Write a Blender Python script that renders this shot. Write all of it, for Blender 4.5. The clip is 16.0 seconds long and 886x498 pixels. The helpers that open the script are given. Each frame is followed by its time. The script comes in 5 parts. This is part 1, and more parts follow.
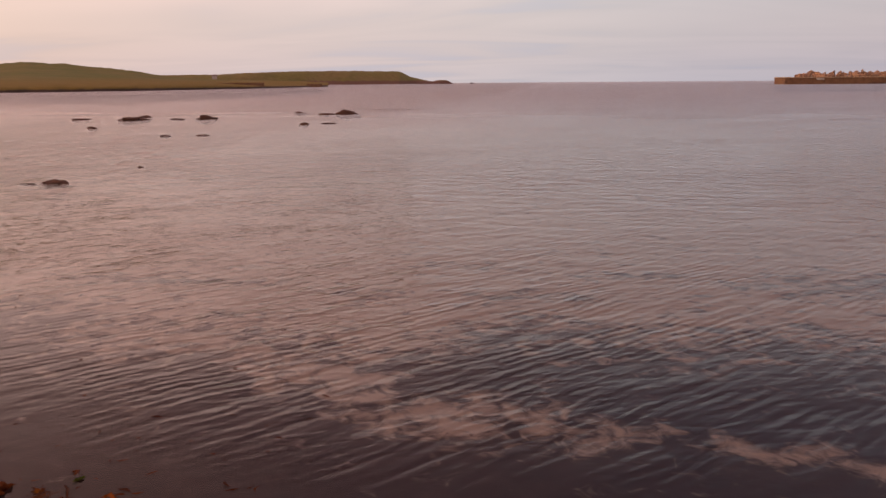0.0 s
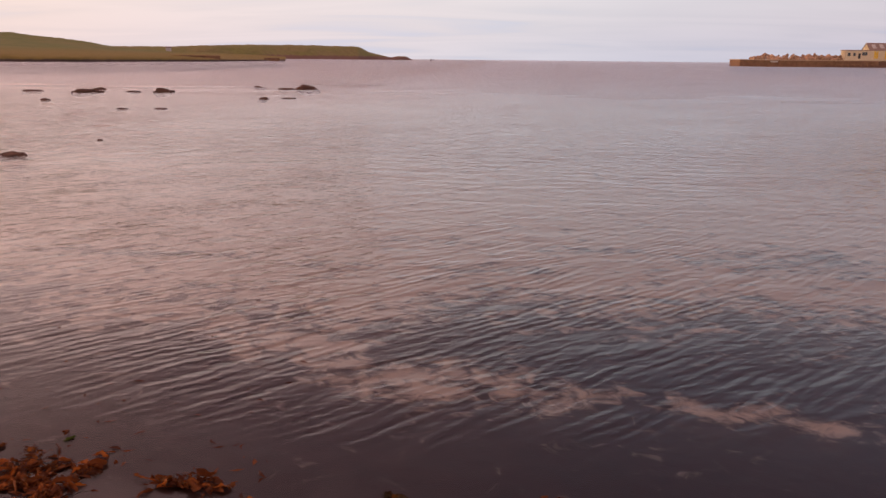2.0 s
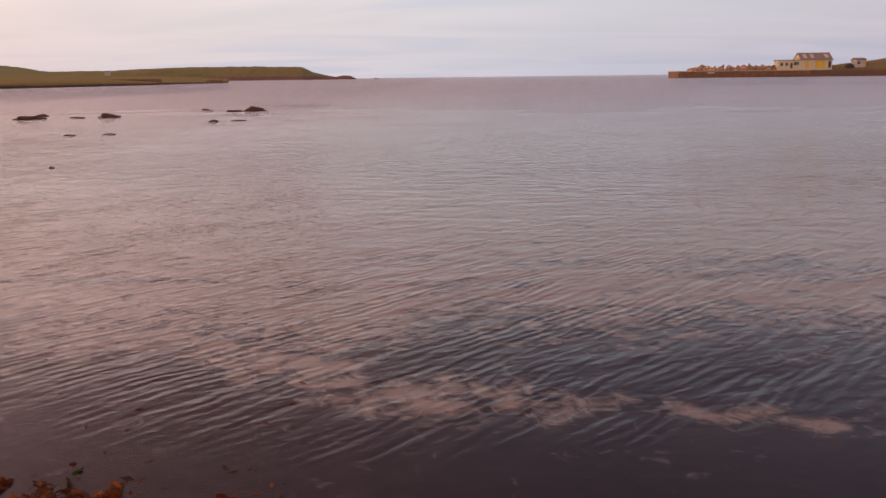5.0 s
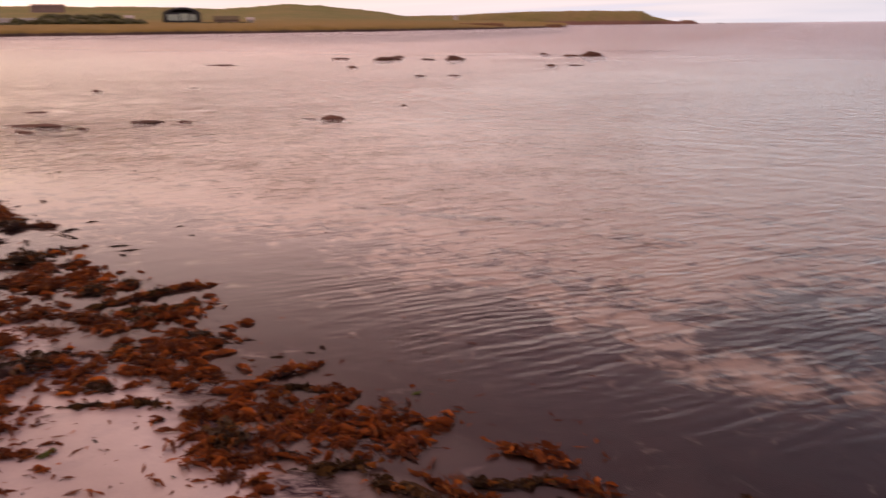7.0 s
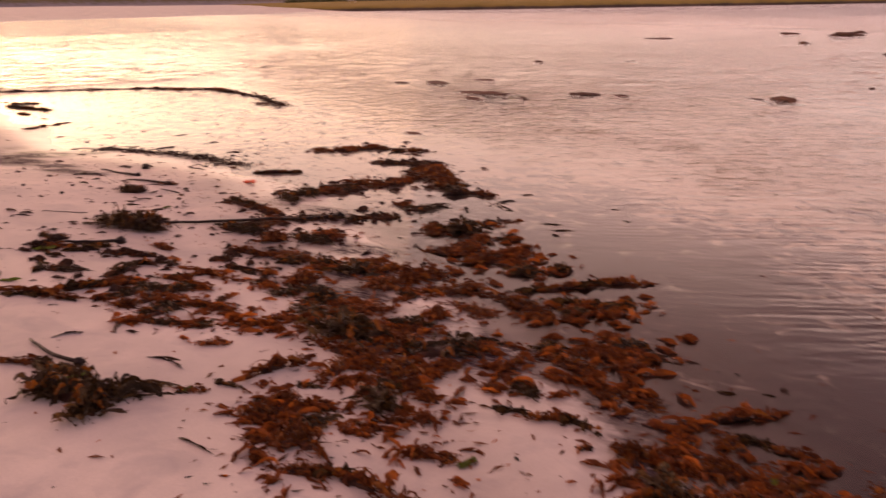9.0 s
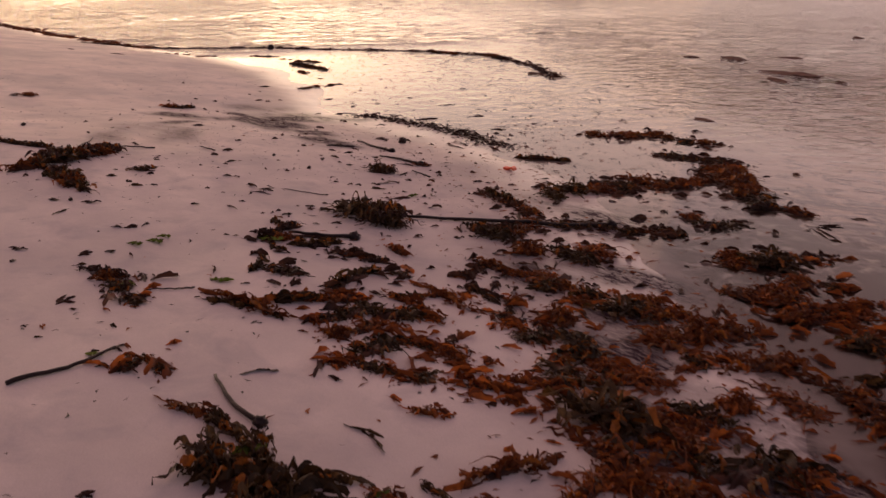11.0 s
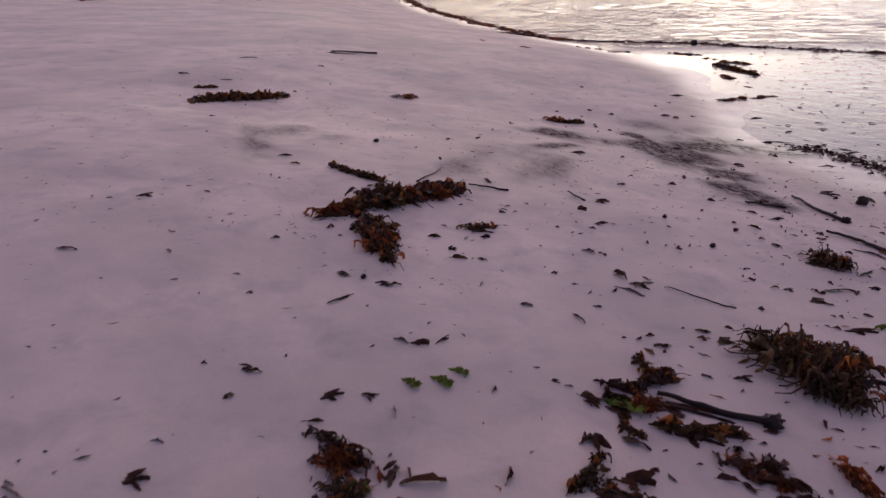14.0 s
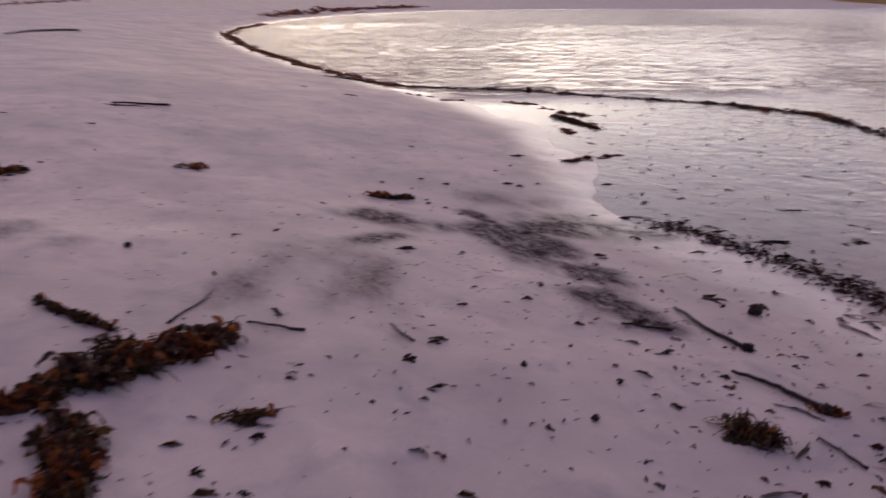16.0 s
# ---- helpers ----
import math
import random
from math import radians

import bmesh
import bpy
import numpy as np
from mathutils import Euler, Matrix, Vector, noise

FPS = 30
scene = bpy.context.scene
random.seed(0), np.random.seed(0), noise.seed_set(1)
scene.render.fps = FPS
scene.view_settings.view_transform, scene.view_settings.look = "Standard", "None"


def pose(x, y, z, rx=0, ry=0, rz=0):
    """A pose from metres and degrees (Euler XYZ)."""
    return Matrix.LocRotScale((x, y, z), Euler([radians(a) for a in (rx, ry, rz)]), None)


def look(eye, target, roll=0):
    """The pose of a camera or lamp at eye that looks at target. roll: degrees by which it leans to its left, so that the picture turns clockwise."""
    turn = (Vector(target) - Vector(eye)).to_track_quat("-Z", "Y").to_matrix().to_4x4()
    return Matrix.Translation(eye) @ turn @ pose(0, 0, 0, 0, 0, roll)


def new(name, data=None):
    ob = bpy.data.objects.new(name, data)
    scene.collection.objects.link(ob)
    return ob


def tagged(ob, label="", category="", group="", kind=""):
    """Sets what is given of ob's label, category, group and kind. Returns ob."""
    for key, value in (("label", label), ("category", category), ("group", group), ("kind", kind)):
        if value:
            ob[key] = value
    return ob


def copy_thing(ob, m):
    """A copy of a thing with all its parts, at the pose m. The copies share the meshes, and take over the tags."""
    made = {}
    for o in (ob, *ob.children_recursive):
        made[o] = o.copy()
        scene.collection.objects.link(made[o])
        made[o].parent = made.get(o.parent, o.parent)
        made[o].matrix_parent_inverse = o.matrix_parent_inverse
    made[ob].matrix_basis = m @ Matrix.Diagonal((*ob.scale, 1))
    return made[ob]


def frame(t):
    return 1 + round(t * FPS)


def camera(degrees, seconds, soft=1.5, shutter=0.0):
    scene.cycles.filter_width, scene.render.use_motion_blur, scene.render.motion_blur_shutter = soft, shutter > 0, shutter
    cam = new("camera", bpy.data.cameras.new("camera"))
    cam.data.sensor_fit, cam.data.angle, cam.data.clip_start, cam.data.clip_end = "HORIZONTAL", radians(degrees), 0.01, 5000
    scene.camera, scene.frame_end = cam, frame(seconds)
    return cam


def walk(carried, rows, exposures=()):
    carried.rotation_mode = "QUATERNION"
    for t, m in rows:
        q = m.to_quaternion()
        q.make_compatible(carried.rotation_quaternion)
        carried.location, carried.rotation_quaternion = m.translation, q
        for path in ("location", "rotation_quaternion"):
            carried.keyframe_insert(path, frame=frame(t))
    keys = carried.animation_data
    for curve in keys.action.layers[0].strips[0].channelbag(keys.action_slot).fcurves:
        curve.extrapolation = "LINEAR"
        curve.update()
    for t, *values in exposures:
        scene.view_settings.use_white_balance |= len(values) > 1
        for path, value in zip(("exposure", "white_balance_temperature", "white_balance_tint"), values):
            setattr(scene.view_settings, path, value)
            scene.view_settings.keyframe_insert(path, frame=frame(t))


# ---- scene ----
cam = camera(56.4, 16.0, shutter=0.4)
PATH = [
    (0, (0.609, 0.739, 1.832), (0.358, 2.683, 1.437), -0.4),
    (0.5, (0.547, 0.699, 1.799), (0.262, 2.64, 1.409), -0.5),
    (1, (0.445, 0.531, 1.848), (0.197, 2.457, 1.369), -0.8),
    (1.5, (0.482, 0.426, 1.862), (0.296, 2.371, 1.435), 0.2),
    (2, (0.545, 0.499, 1.847), (0.396, 2.442, 1.399), 0.6),
    (2.5, (0.543, 0.536, 1.809), (0.451, 2.483, 1.36), 0.2),
    (3, (0.536, 0.521, 1.793), (0.462, 2.471, 1.354), -0.1),
    (5.5, (0.213, 0.41, 1.868), (0.187, 2.368, 1.461), -0.7),
    (6, (0.179, 0.484, 1.837), (-0.181, 2.397, 1.38), -0.4),
    (6.5, (0.149, 0.482, 1.817), (-0.346, 2.348, 1.294), -0.5),
    (7, (0.125, 0.543, 1.849), (-0.64, 2.315, 1.325), -0.5),
    (7.5, (0.113, 0.727, 1.808), (-1.01, 2.313, 1.337), 0.6),
    (8, (-0.02, 0.862, 1.783), (-1.31, 2.283, 1.221), -0.2),
    (8.5, (-0.345, 0.952, 1.784), (-1.718, 2.315, 1.275), -1.4),
    (9, (-0.54, 1.0, 1.796), (-2.051, 2.179, 1.225), -0.8),
    (9.5, (-0.825, 1.24, 1.789), (-2.532, 2.173, 1.326), -0.8),
    (10, (-1.071, 1.382, 1.773), (-2.826, 2.169, 1.226), -1.1),
    (12.5, (-2.776, 1.818, 1.752), (-4.668, 2.044, 1.144), -0.4),
    (13, (-3.105, 1.865, 1.735), (-5.015, 1.781, 1.146), -2.5),
    (13.5, (-3.463, 1.933, 1.744), (-5.35, 1.631, 1.153), -1.9),
    (14, (-3.821, 1.965, 1.743), (-5.685, 1.669, 1.081), -1.2),
    (14.5, (-4.218, 1.92, 1.765), (-6.127, 1.788, 1.184), -2.4),
    (15, (-4.654, 1.994, 1.756), (-6.559, 1.815, 1.173), -2.1),
    (15.5, (-4.998, 2.09, 1.758), (-6.905, 1.918, 1.182), -2.5),
    (16, (-5.476, 2.045, 1.767), (-7.387, 2.129, 1.182), 0.5),
]
# the clip's camera drifts from a warm balance to a cool one
EXPOSURES = [(0.0, -0.07, 7350, 30), (0.5, 0.02, 7350, 29), (1.0, 0.12, 7050, 28), (1.5, 0.22, 6950, 27), (2.5, 0.27, 6700, 26), (3.0, 0.20, 6600, 25), (5.5, 0.12, 6800, 26), (6.5, 0.28, 6950, 29), (7.0, 0.51, 7150, 31), (8.0, 0.57, 7750, 35), (9.0, 0.50, 7800, 37), (9.5, 0.24, 7850, 38), (10.0, -0.04, 7700, 35), (12.5, -0.22, 5450, 27), (14.5, -0.13, 5150, 21), (16.0, -0.29, 5150, 23)]
walk(cam, [(t, look(e, g, r)) for t, e, g, r in PATH], EXPOSURES)

# ---- light and sky ----
SUN_AZ, SUN_EL = 99.0, 5.0  # degrees to the left of +y, and above the sea


def toward(az, el=0.0):
    a, e = radians(az), radians(el)
    return Vector((-math.sin(a) * math.cos(e), math.cos(a) * math.cos(e), math.sin(e)))


def link(tree, a, b):
    tree.links.new(a, b)


def node(tree, kind, **values):
    n = tree.nodes.new(kind)
    for key, value in values.items():
        if key in n.inputs:
            n.inputs[key].default_value = value
    return n


def maths(tree, op, a, b=None, clamp=False):
    n = tree.nodes.new("ShaderNodeMath")
    n.operation, n.use_clamp = op, clamp
    for i, v in enumerate((a, b)):
        if v is None:
            continue
        if isinstance(v, (int, float)):
            n.inputs[i].default_value = v
        else:
            tree.links.new(v, n.inputs[i])
    return n.outputs[0]


def ramp(tree, fac, stops, smooth=False):
    n = tree.nodes.new("ShaderNodeValToRGB")
    n.color_ramp.interpolation = "EASE" if smooth else "LINEAR"
    while len(n.color_ramp.elements) < len(stops):
        n.color_ramp.elements.new(0.5)
    for e, (p, c) in zip(n.color_ramp.elements, stops):
        e.position = p
        e.color = (c, c, c, 1) if isinstance(c, (int, float)) else (*c, 1)
    tree.links.new(fac, n.inputs[0])
    return n.outputs[0]


def spline(tree, fac, stops, most):
    """A soft ramp through colours of up to most."""
    fac = ramp(tree, fac, [(p, tuple(v / most for v in c)) for p, c in stops])
    fac.node.color_ramp.interpolation = "B_SPLINE"
    return mixed(tree, 1.0, fac, (most, most, most), "MULTIPLY")


def mixed(tree, fac, a, b, mode="MIX"):
    n = tree.nodes.new("ShaderNodeMix")
    n.data_type, n.blend_type = "RGBA", mode
    for v, s in ((fac, n.inputs[0]), (a, n.inputs[6]), (b, n.inputs[7])):
        if isinstance(v, (int, float)):
            s.default_value = v
        elif isinstance(v, tuple):
            s.default_value = (*v, 1)
        else:
            tree.links.new(v, s)
    return n.outputs[2]


def make_world():
    w = bpy.data.worlds.new("dusk_sky")
    w.use_nodes = True
    t = w.node_tree
    t.nodes.clear()
    out, bg = t.nodes.new("ShaderNodeOutputWorld"), t.nodes.new("ShaderNodeBackground")
    co = t.nodes.new("ShaderNodeTexCoord").outputs["Generated"]
    sky = t.nodes.new("ShaderNodeTexSky")
    sky.sky_type, sky.sun_disc = "NISHITA", False
    sky.sun_elevation, sky.sun_rotation = radians(SUN_EL), radians(-SUN_AZ)
    sky.air_density, sky.dust_density = 1.2, 2.0
    xyz = t.nodes.new("ShaderNodeSeparateXYZ")
    link(t, co, xyz.inputs[0])
    up = maths(t, "MAXIMUM", xyz.outputs[2], 0.0)
    # nearness to the veiled sun, on the round of the compass
    dot = t.nodes.new("ShaderNodeVectorMath")
    dot.operation = "DOT_PRODUCT"
    link(t, co, dot.inputs[0])
    dot.inputs[1].default_value = toward(SUN_AZ - 2, 2.0)
    near = maths(t, "MULTIPLY_ADD", dot.outputs["Value"], 0.5)
    near.node.inputs[2].default_value = 0.5
    low = spline(t, near, [(0.0, (0.33, 0.33, 0.43)), (0.36, (0.41, 0.50, 0.57)), (0.50, (0.53, 0.57, 0.60)), (0.62, (0.55, 0.565, 0.585)),
                         (0.72, (0.57, 0.545, 0.535)), (0.81, (0.74, 0.66, 0.58)), (0.88, (1.25, 1.03, 0.80)), (0.92, (1.55, 1.32, 0.98)), (0.95, (1.95, 1.68, 1.2)), (0.985, (3.5, 3.05, 2.05)), (1.0, (7.5, 6.6, 4.3))], 20.0)
    high = ramp(t, near, [(0.0, (0.20, 0.20, 0.29)), (0.36, (0.225, 0.18, 0.245)), (0.55, (0.325, 0.195, 0.235)), (0.75, (0.52, 0.30, 0.26)), (1.0, (0.58, 0.43, 0.38))], True)
    pink = spline(t, near, [(0.0, (0.33, 0.31, 0.40)), (0.36, (0.46, 0.58, 0.66)), (0.50, (0.70, 0.71, 0.73)), (0.62, (1.22, 0.95, 0.88)),
                          (0.74, (1.38, 1.04, 0.94)), (0.82, (1.14, 0.88, 0.79)), (0.90, (0.88, 0.76, 0.69)), (0.96, (1.08, 0.95, 0.82)), (1.0, (1.5, 1.30, 1.06))], 2.0)
    base = mixed(t, ramp(t, up, [(0.06, 0.0), (0.20, 1.0)], True), low, pink)
    base = mixed(t, ramp(t, up, [(0.0, 0.0), (0.22, 0.06), (0.38, 0.80), (1.0, 1.0)]), base, high)
    # long flat streaks of cloud
    div = t.nodes.new("ShaderNodeVectorMath")
    div.operation = "DIVIDE"
    lift = maths(t, "ADD", up, 0.10)
    comb = t.nodes.new("ShaderNodeCombineXYZ")
    for i in range(3):
        link(t, lift, comb.inputs[i])
    link(t, co, div.inputs[0]), link(t, comb.outputs[0], div.inputs[1])
    mp = t.nodes.new("ShaderNodeMapping")
    mp.inputs["Scale"].default_value, mp.inputs["Rotation"].default_value = (0.35, 0.8, 0.0), (0, 0, radians(-18))
    link(t, div.outputs[0], mp.inputs[0])
    n1 = node(t, "ShaderNodeTexNoise", Scale=1.1, Detail=3.0, Roughness=0.5, Distortion=0.9)
    link(t, mp.outputs[0], n1.inputs["Vector"])
    cloud = ramp(t, n1.outputs["Fac"], [(0.35, 0.0), (0.65, 1.0)], True)
    base = mixed(t, maths(t, "MULTIPLY", cloud, 0.55), base, mixed(t, 1.0, base, (1.18, 1.13, 1.10), "MULTIPLY"))
    blue = ramp(t, n1.outputs["Fac"], [(0.28, 1.0), (0.46, 0.0)], True)
    base = mixed(t, maths(t, "MULTIPLY", blue, 0.5), base, mixed(t, 1.0, base, (0.80, 0.93, 1.08), "MULTIPLY"))
    nish = mixed(t, 1.0, sky.outputs[0], (0.05, 0.05, 0.05), "MULTIPLY")
    link(t, mixed(t, 1.0, base, nish, "ADD"), bg.inputs[0])
    bg.inputs[1].default_value = 1.0
    link(t, bg.outputs[0], out.inputs[0])
    scene.world = w


make_world()
sun = new("sun", bpy.data.lights.new("sun", "SUN"))
sun.data.energy, sun.data.angle, sun.data.color = 0.5, radians(90), (1.0, 0.60, 0.30)
sun.matrix_world = look(toward(SUN_AZ, SUN_EL) * 50, (0, 0, 0))


# ---- materials ----
def material(name):
    m = bpy.data.materials.new(name)
    m.use_nodes = True
    t = m.node_tree
    return m, t, t.nodes["Principled BSDF"], t.nodes.new("ShaderNodeNewGeometry").outputs["Position"]


def noise_of(t, co, scale, detail=4.0, rough=0.55, stretch=None, turn=0.0, warp=0.0):
    if stretch:
        mp = t.nodes.new("ShaderNodeMapping")
        mp.vector_type = "TEXTURE"
        mp.inputs["Scale"].default_value, mp.inputs["Rotation"].default_value = [1 / v for v in stretch], (0, 0, radians(turn))
        link(t, co, mp.inputs[0])
        co = mp.outputs[0]
    n = node(t, "ShaderNodeTexNoise", Scale=scale, Detail=detail, Roughness=rough, Distortion=warp)
    link(t, co, n.inputs["Vector"])
    return n.outputs["Fac"]


def bump(t, height, distance, strength=1.0, after=None):
    n = node(t, "ShaderNodeBump", Strength=strength, Distance=distance)
    link(t, height, n.inputs["Height"])
    if after is not None:
        link(t, after, n.inputs["Normal"])
    return n.outputs[0]


def attribute(t, name):
    n = t.nodes.new("ShaderNodeAttribute")
    n.attribute_name = name
    return n.outputs["Fac"]


def sand_material():
    m, t, p, co = material("beach_sand")
    big, mid, fine = noise_of(t, co, 0.9, 3), noise_of(t, co, 7, 5), noise_of(t, co, 160, 3, 0.7)
    sand = mixed(t, ramp(t, big, [(0.36, 0.0), (0.64, 1.0)]), (0.475, 0.395, 0.355), (0.69, 0.57, 0.49))
    sand = mixed(t, ramp(t, mid, [(0.3, 0.0), (0.75, 0.35)]), sand, (0.42, 0.35, 0.31))
    damp = noise_of(t, co, 3.2, 4, 0.6, None, 0, 0.4)
    sand = mixed(t, ramp(t, damp, [(0.50, 0.0), (0.70, 0.55)]), sand, (0.32, 0.275, 0.275))
    sand = mixed(t, ramp(t, fine, [(0.3, 0.25), (0.6, 0.0)]), sand, (0.30, 0.25, 0.22))
    # weed under the shallows, and dark smears of rotted weed on the sand
    z = t.nodes.new("ShaderNodeSeparateXYZ")
    link(t, co, z.inputs[0])
    sunk = ramp(t, maths(t, "MULTIPLY", z.outputs[2], -1.0), [(0.0, 0.0), (0.018, 1.0)])
    deep = ramp(t, maths(t, "MULTIPLY", z.outputs[2], -1.0), [(0.015, 0.0), (0.05, 1.0)])
    sand = mixed(t, maths(t, "MULTIPLY", deep, 0.85), sand, (0.74, 0.60, 0.42))
    bed = mixed(t, noise_of(t, co, 6, 4, 0.7), (0.009, 0.004, 0.004), (0.066, 0.019, 0.014))
    ragged = maths(t, "MULTIPLY", maths(t, "SUBTRACT", noise_of(t, co, 7.0, 4, 0.62, None, 0, 0.8), 0.5), 2.5)
    grown = maths(t, "ADD", maths(t, "MULTIPLY", attribute(t, "weed_cover"), 0.52), 0.26)
    cover = ramp(t, maths(t, "ADD", grown, ragged), [(0.0, 0.0), (0.9, 1.0)], True)
    sand = mixed(t, maths(t, "MULTIPLY", cover, sunk), sand, bed)
    specks = ramp(t, noise_of(t, co, 26, 5, 0.75, (0.5, 1.0, 1.0), 25, 0.6), [(0.28, 0.42), (0.62, 1.15)])
    rot = maths(t, "MULTIPLY", attribute(t, "smear"), specks, True)
    sand = mixed(t, rot, sand, (0.050, 0.031, 0.038))
    # wet where the water reaches
    level = maths(t, "ADD", z.outputs[2], maths(t, "MULTIPLY", maths(t, "SUBTRACT", big, 0.5), 0.05))
    wet = ramp(t, level, [(0.004, 1.0), (0.12, 0.0)], True)
    film = ramp(t, level, [(0.0, 0.0), (0.05, 1.0)])
    sand = mixed(t, maths(t, "MULTIPLY", wet, film), sand, mixed(t, 1.0, sand, (0.70, 0.66, 0.64), "MULTIPLY"))
    link(t, sand, p.inputs["Base Color"])
    soaked = ramp(t, level, [(0.002, 1.0), (0.060, 0.0)], True)
    damped = ramp(t, wet, [(0.0, 0.66), (0.5, 0.55), (0.8, 0.44), (1.0, 0.36)])
    link(t, maths(t, "SUBTRACT", damped, maths(t, "MULTIPLY", soaked, 0.08)), p.inputs["Roughness"])
    gloss = maths(t, "ADD", maths(t, "MULTIPLY", soaked, 0.10), 0.38)
    link(t, maths(t, "MULTIPLY", maths(t, "SUBTRACT", 1.0, rot), gloss), p.inputs["Specular IOR Level"])
    grain = bump(t, fine, 0.0012, 0.4)
    dents = bump(t, noise_of(t, co, 5, 4, 0.55), 0.016, 0.36, grain)
    link(t, dents, p.inputs["Normal"])
    return m


def water_material():
    m, t, p, co = material("sea_water")
    t.nodes.remove(p)
    xyz = t.nodes.new("ShaderNodeSeparateXYZ")
    link(t, co, xyz.inputs[0])
    # calm in the lee of the weed, ruffled farther out: small waves in relief near by, as gloss too fine to tell apart far off
    far = maths(t, "ADD", maths(t, "SUBTRACT", xyz.outputs[1], 4.0), maths(t, "MULTIPLY", maths(t, "MINIMUM", xyz.outputs[0], 0.0), 0.22))
    west = maths(t, "MULTIPLY", maths(t, "SUBTRACT", maths(t, "MULTIPLY", xyz.outputs[0], -1.0), 19.5), 1.5)
    reach = maths(t, "DIVIDE", maths(t, "MAXIMUM", far, west), 100.0, True)
    patch = ramp(t, noise_of(t, co, 0.22, 3, 0.5, (0.6, 1.6, 1), 15), [(0.30, 0.55), (0.65, 1.0)])
    out = maths(t, "DIVIDE", far, 100.0, True)
    lee = maths(t, "SUBTRACT", 1.0, maths(t, "DIVIDE", maths(t, "SUBTRACT", xyz.outputs[1], 3.0), 18.0, True))
    bay = maths(t, "MULTIPLY", maths(t, "DIVIDE", west, 4.0, True), lee)
    bay = ramp(t, maths(t, "MAXIMUM", bay, maths(t, "DIVIDE", west, 45.0, True)), [(0.0, 0.0), (1.0, 1.0)], True)
    relief = maths(t, "MULTIPLY", ramp(t, out, [(0.0, 0.13), (0.008, 0.65), (0.028, 1.0), (0.055, 0.7), (0.12, 0.7), (0.3, 0.9), (1.0, 1.0)]), patch)
    pool = ramp(t, maths(t, "MULTIPLY", xyz.outputs[0], -0.05), [(0.35, 0.0), (0.55, 1.0)])
    still = ramp(t, maths(t, "MULTIPLY", xyz.outputs[0], -0.1), [(0.12, 1.0), (0.40, 0.22)], True)
    relief = maths(t, "MULTIPLY", relief, maths(t, "MAXIMUM", still, maths(t, "MULTIPLY", out, 22.0, True)))
    relief = maths(t, "MAXIMUM", maths(t, "MAXIMUM", relief, maths(t, "MULTIPLY", bay, 0.7)), maths(t, "MULTIPLY", pool, 0.16))
    blur = maths(t, "MULTIPLY", ramp(t, out, [(0.0, 0.02), (0.03, 0.03), (0.10, 0.08), (0.25, 0.20), (0.5, 0.36), (1.0, 0.48)]), maths(t, "ADD", maths(t, "MULTIPLY", patch, 0.5), 0.5))
    a = noise_of(t, co, 7.0, 2.0, 0.5, (0.28, 1.0, 1), 48, 0.3)
    b = noise_of(t, co, 15.0, 2.0, 0.5, (0.40, 1.0, 1), 25, 0.3)
    c = noise_of(t, co, 1.6, 2.0, 0.5, (0.6, 1.0, 1), 38)
    d = noise_of(t, co, 2.6, 2.0, 0.5, (0.35, 1.0, 1), 5)
    # long parallel crests a hand apart, in drifting patches
    mp = t.nodes.new("ShaderNodeMapping")
    mp.vector_type = "TEXTURE"
    mp.inputs["Rotation"].default_value = (0, 0, radians(47))
    link(t, co, mp.inputs[0])
    crests = node(t, "ShaderNodeTexWave", **{"Scale": 3.3, "Distortion": 9.0, "Detail": 2.0, "Detail Scale": 0.35, "Detail Roughness": 0.4})
    crests.wave_type, crests.bands_direction, crests.wave_profile = "BANDS", "Y", "SIN"
    link(t, mp.outputs[0], crests.inputs["Vector"])
    drift = ramp(t, noise_of(t, co, 1.5, 2.0, 0.5, (0.6, 1.0, 1), 47), [(0.36, 0.0), (0.62, 1.0)], True)
    lines = maths(t, "MULTIPLY", maths(t, "MULTIPLY", crests.outputs["Fac"], drift), 0.135)
    h = maths(t, "ADD", maths(t, "ADD", maths(t, "MULTIPLY", a, 0.85), maths(t, "MULTIPLY", b, 0.30)), maths(t, "ADD", maths(t, "MULTIPLY", c, 0.6), maths(t, "MULTIPLY", d, 0.35)))
    h = maths(t, "ADD", h, lines)
    chop = maths(t, "MULTIPLY", noise_of(t, co, 3.4, 2.0, 0.55, (0.5, 1.0, 1), -8, 0.3), ramp(t, out, [(0.03, 0.0), (0.12, 1.0)]))
    h = maths(t, "ADD", h, maths(t, "MULTIPLY", chop, 2.6))
    far_waves = maths(t, "MULTIPLY", noise_of(t, co, 0.25, 2.0, 0.5, (0.45, 1.0, 1), 4, 0.4), ramp(t, out, [(0.12, 0.0), (0.5, 1.0)]))
    h = maths(t, "ADD", h, maths(t, "MULTIPLY", far_waves, 4.0))
    h = maths(t, "ADD", h, maths(t, "MULTIPLY", maths(t, "MULTIPLY", noise_of(t, co, 0.8, 2.0, 0.5, (0.7, 1.0, 1), 40, 0.4), ramp(t, out, [(0.02, 0.0), (0.10, 1.0)])), 2.2))
    h = maths(t, "ADD", h, maths(t, "MULTIPLY", noise_of(t, co, 0.06, 2.0, 0.5, (0.4, 1.0, 1), 4, 0.4), maths(t, "MULTIPLY", ramp(t, out, [(0.4, 0.0), (1.0, 1.0)]), 15.0)))
    swell = maths(t, "MULTIPLY", noise_of(t, co, 3.0, 2.0, 0.5, (0.6, 1.0, 1), 97, 0.5), 0.9)
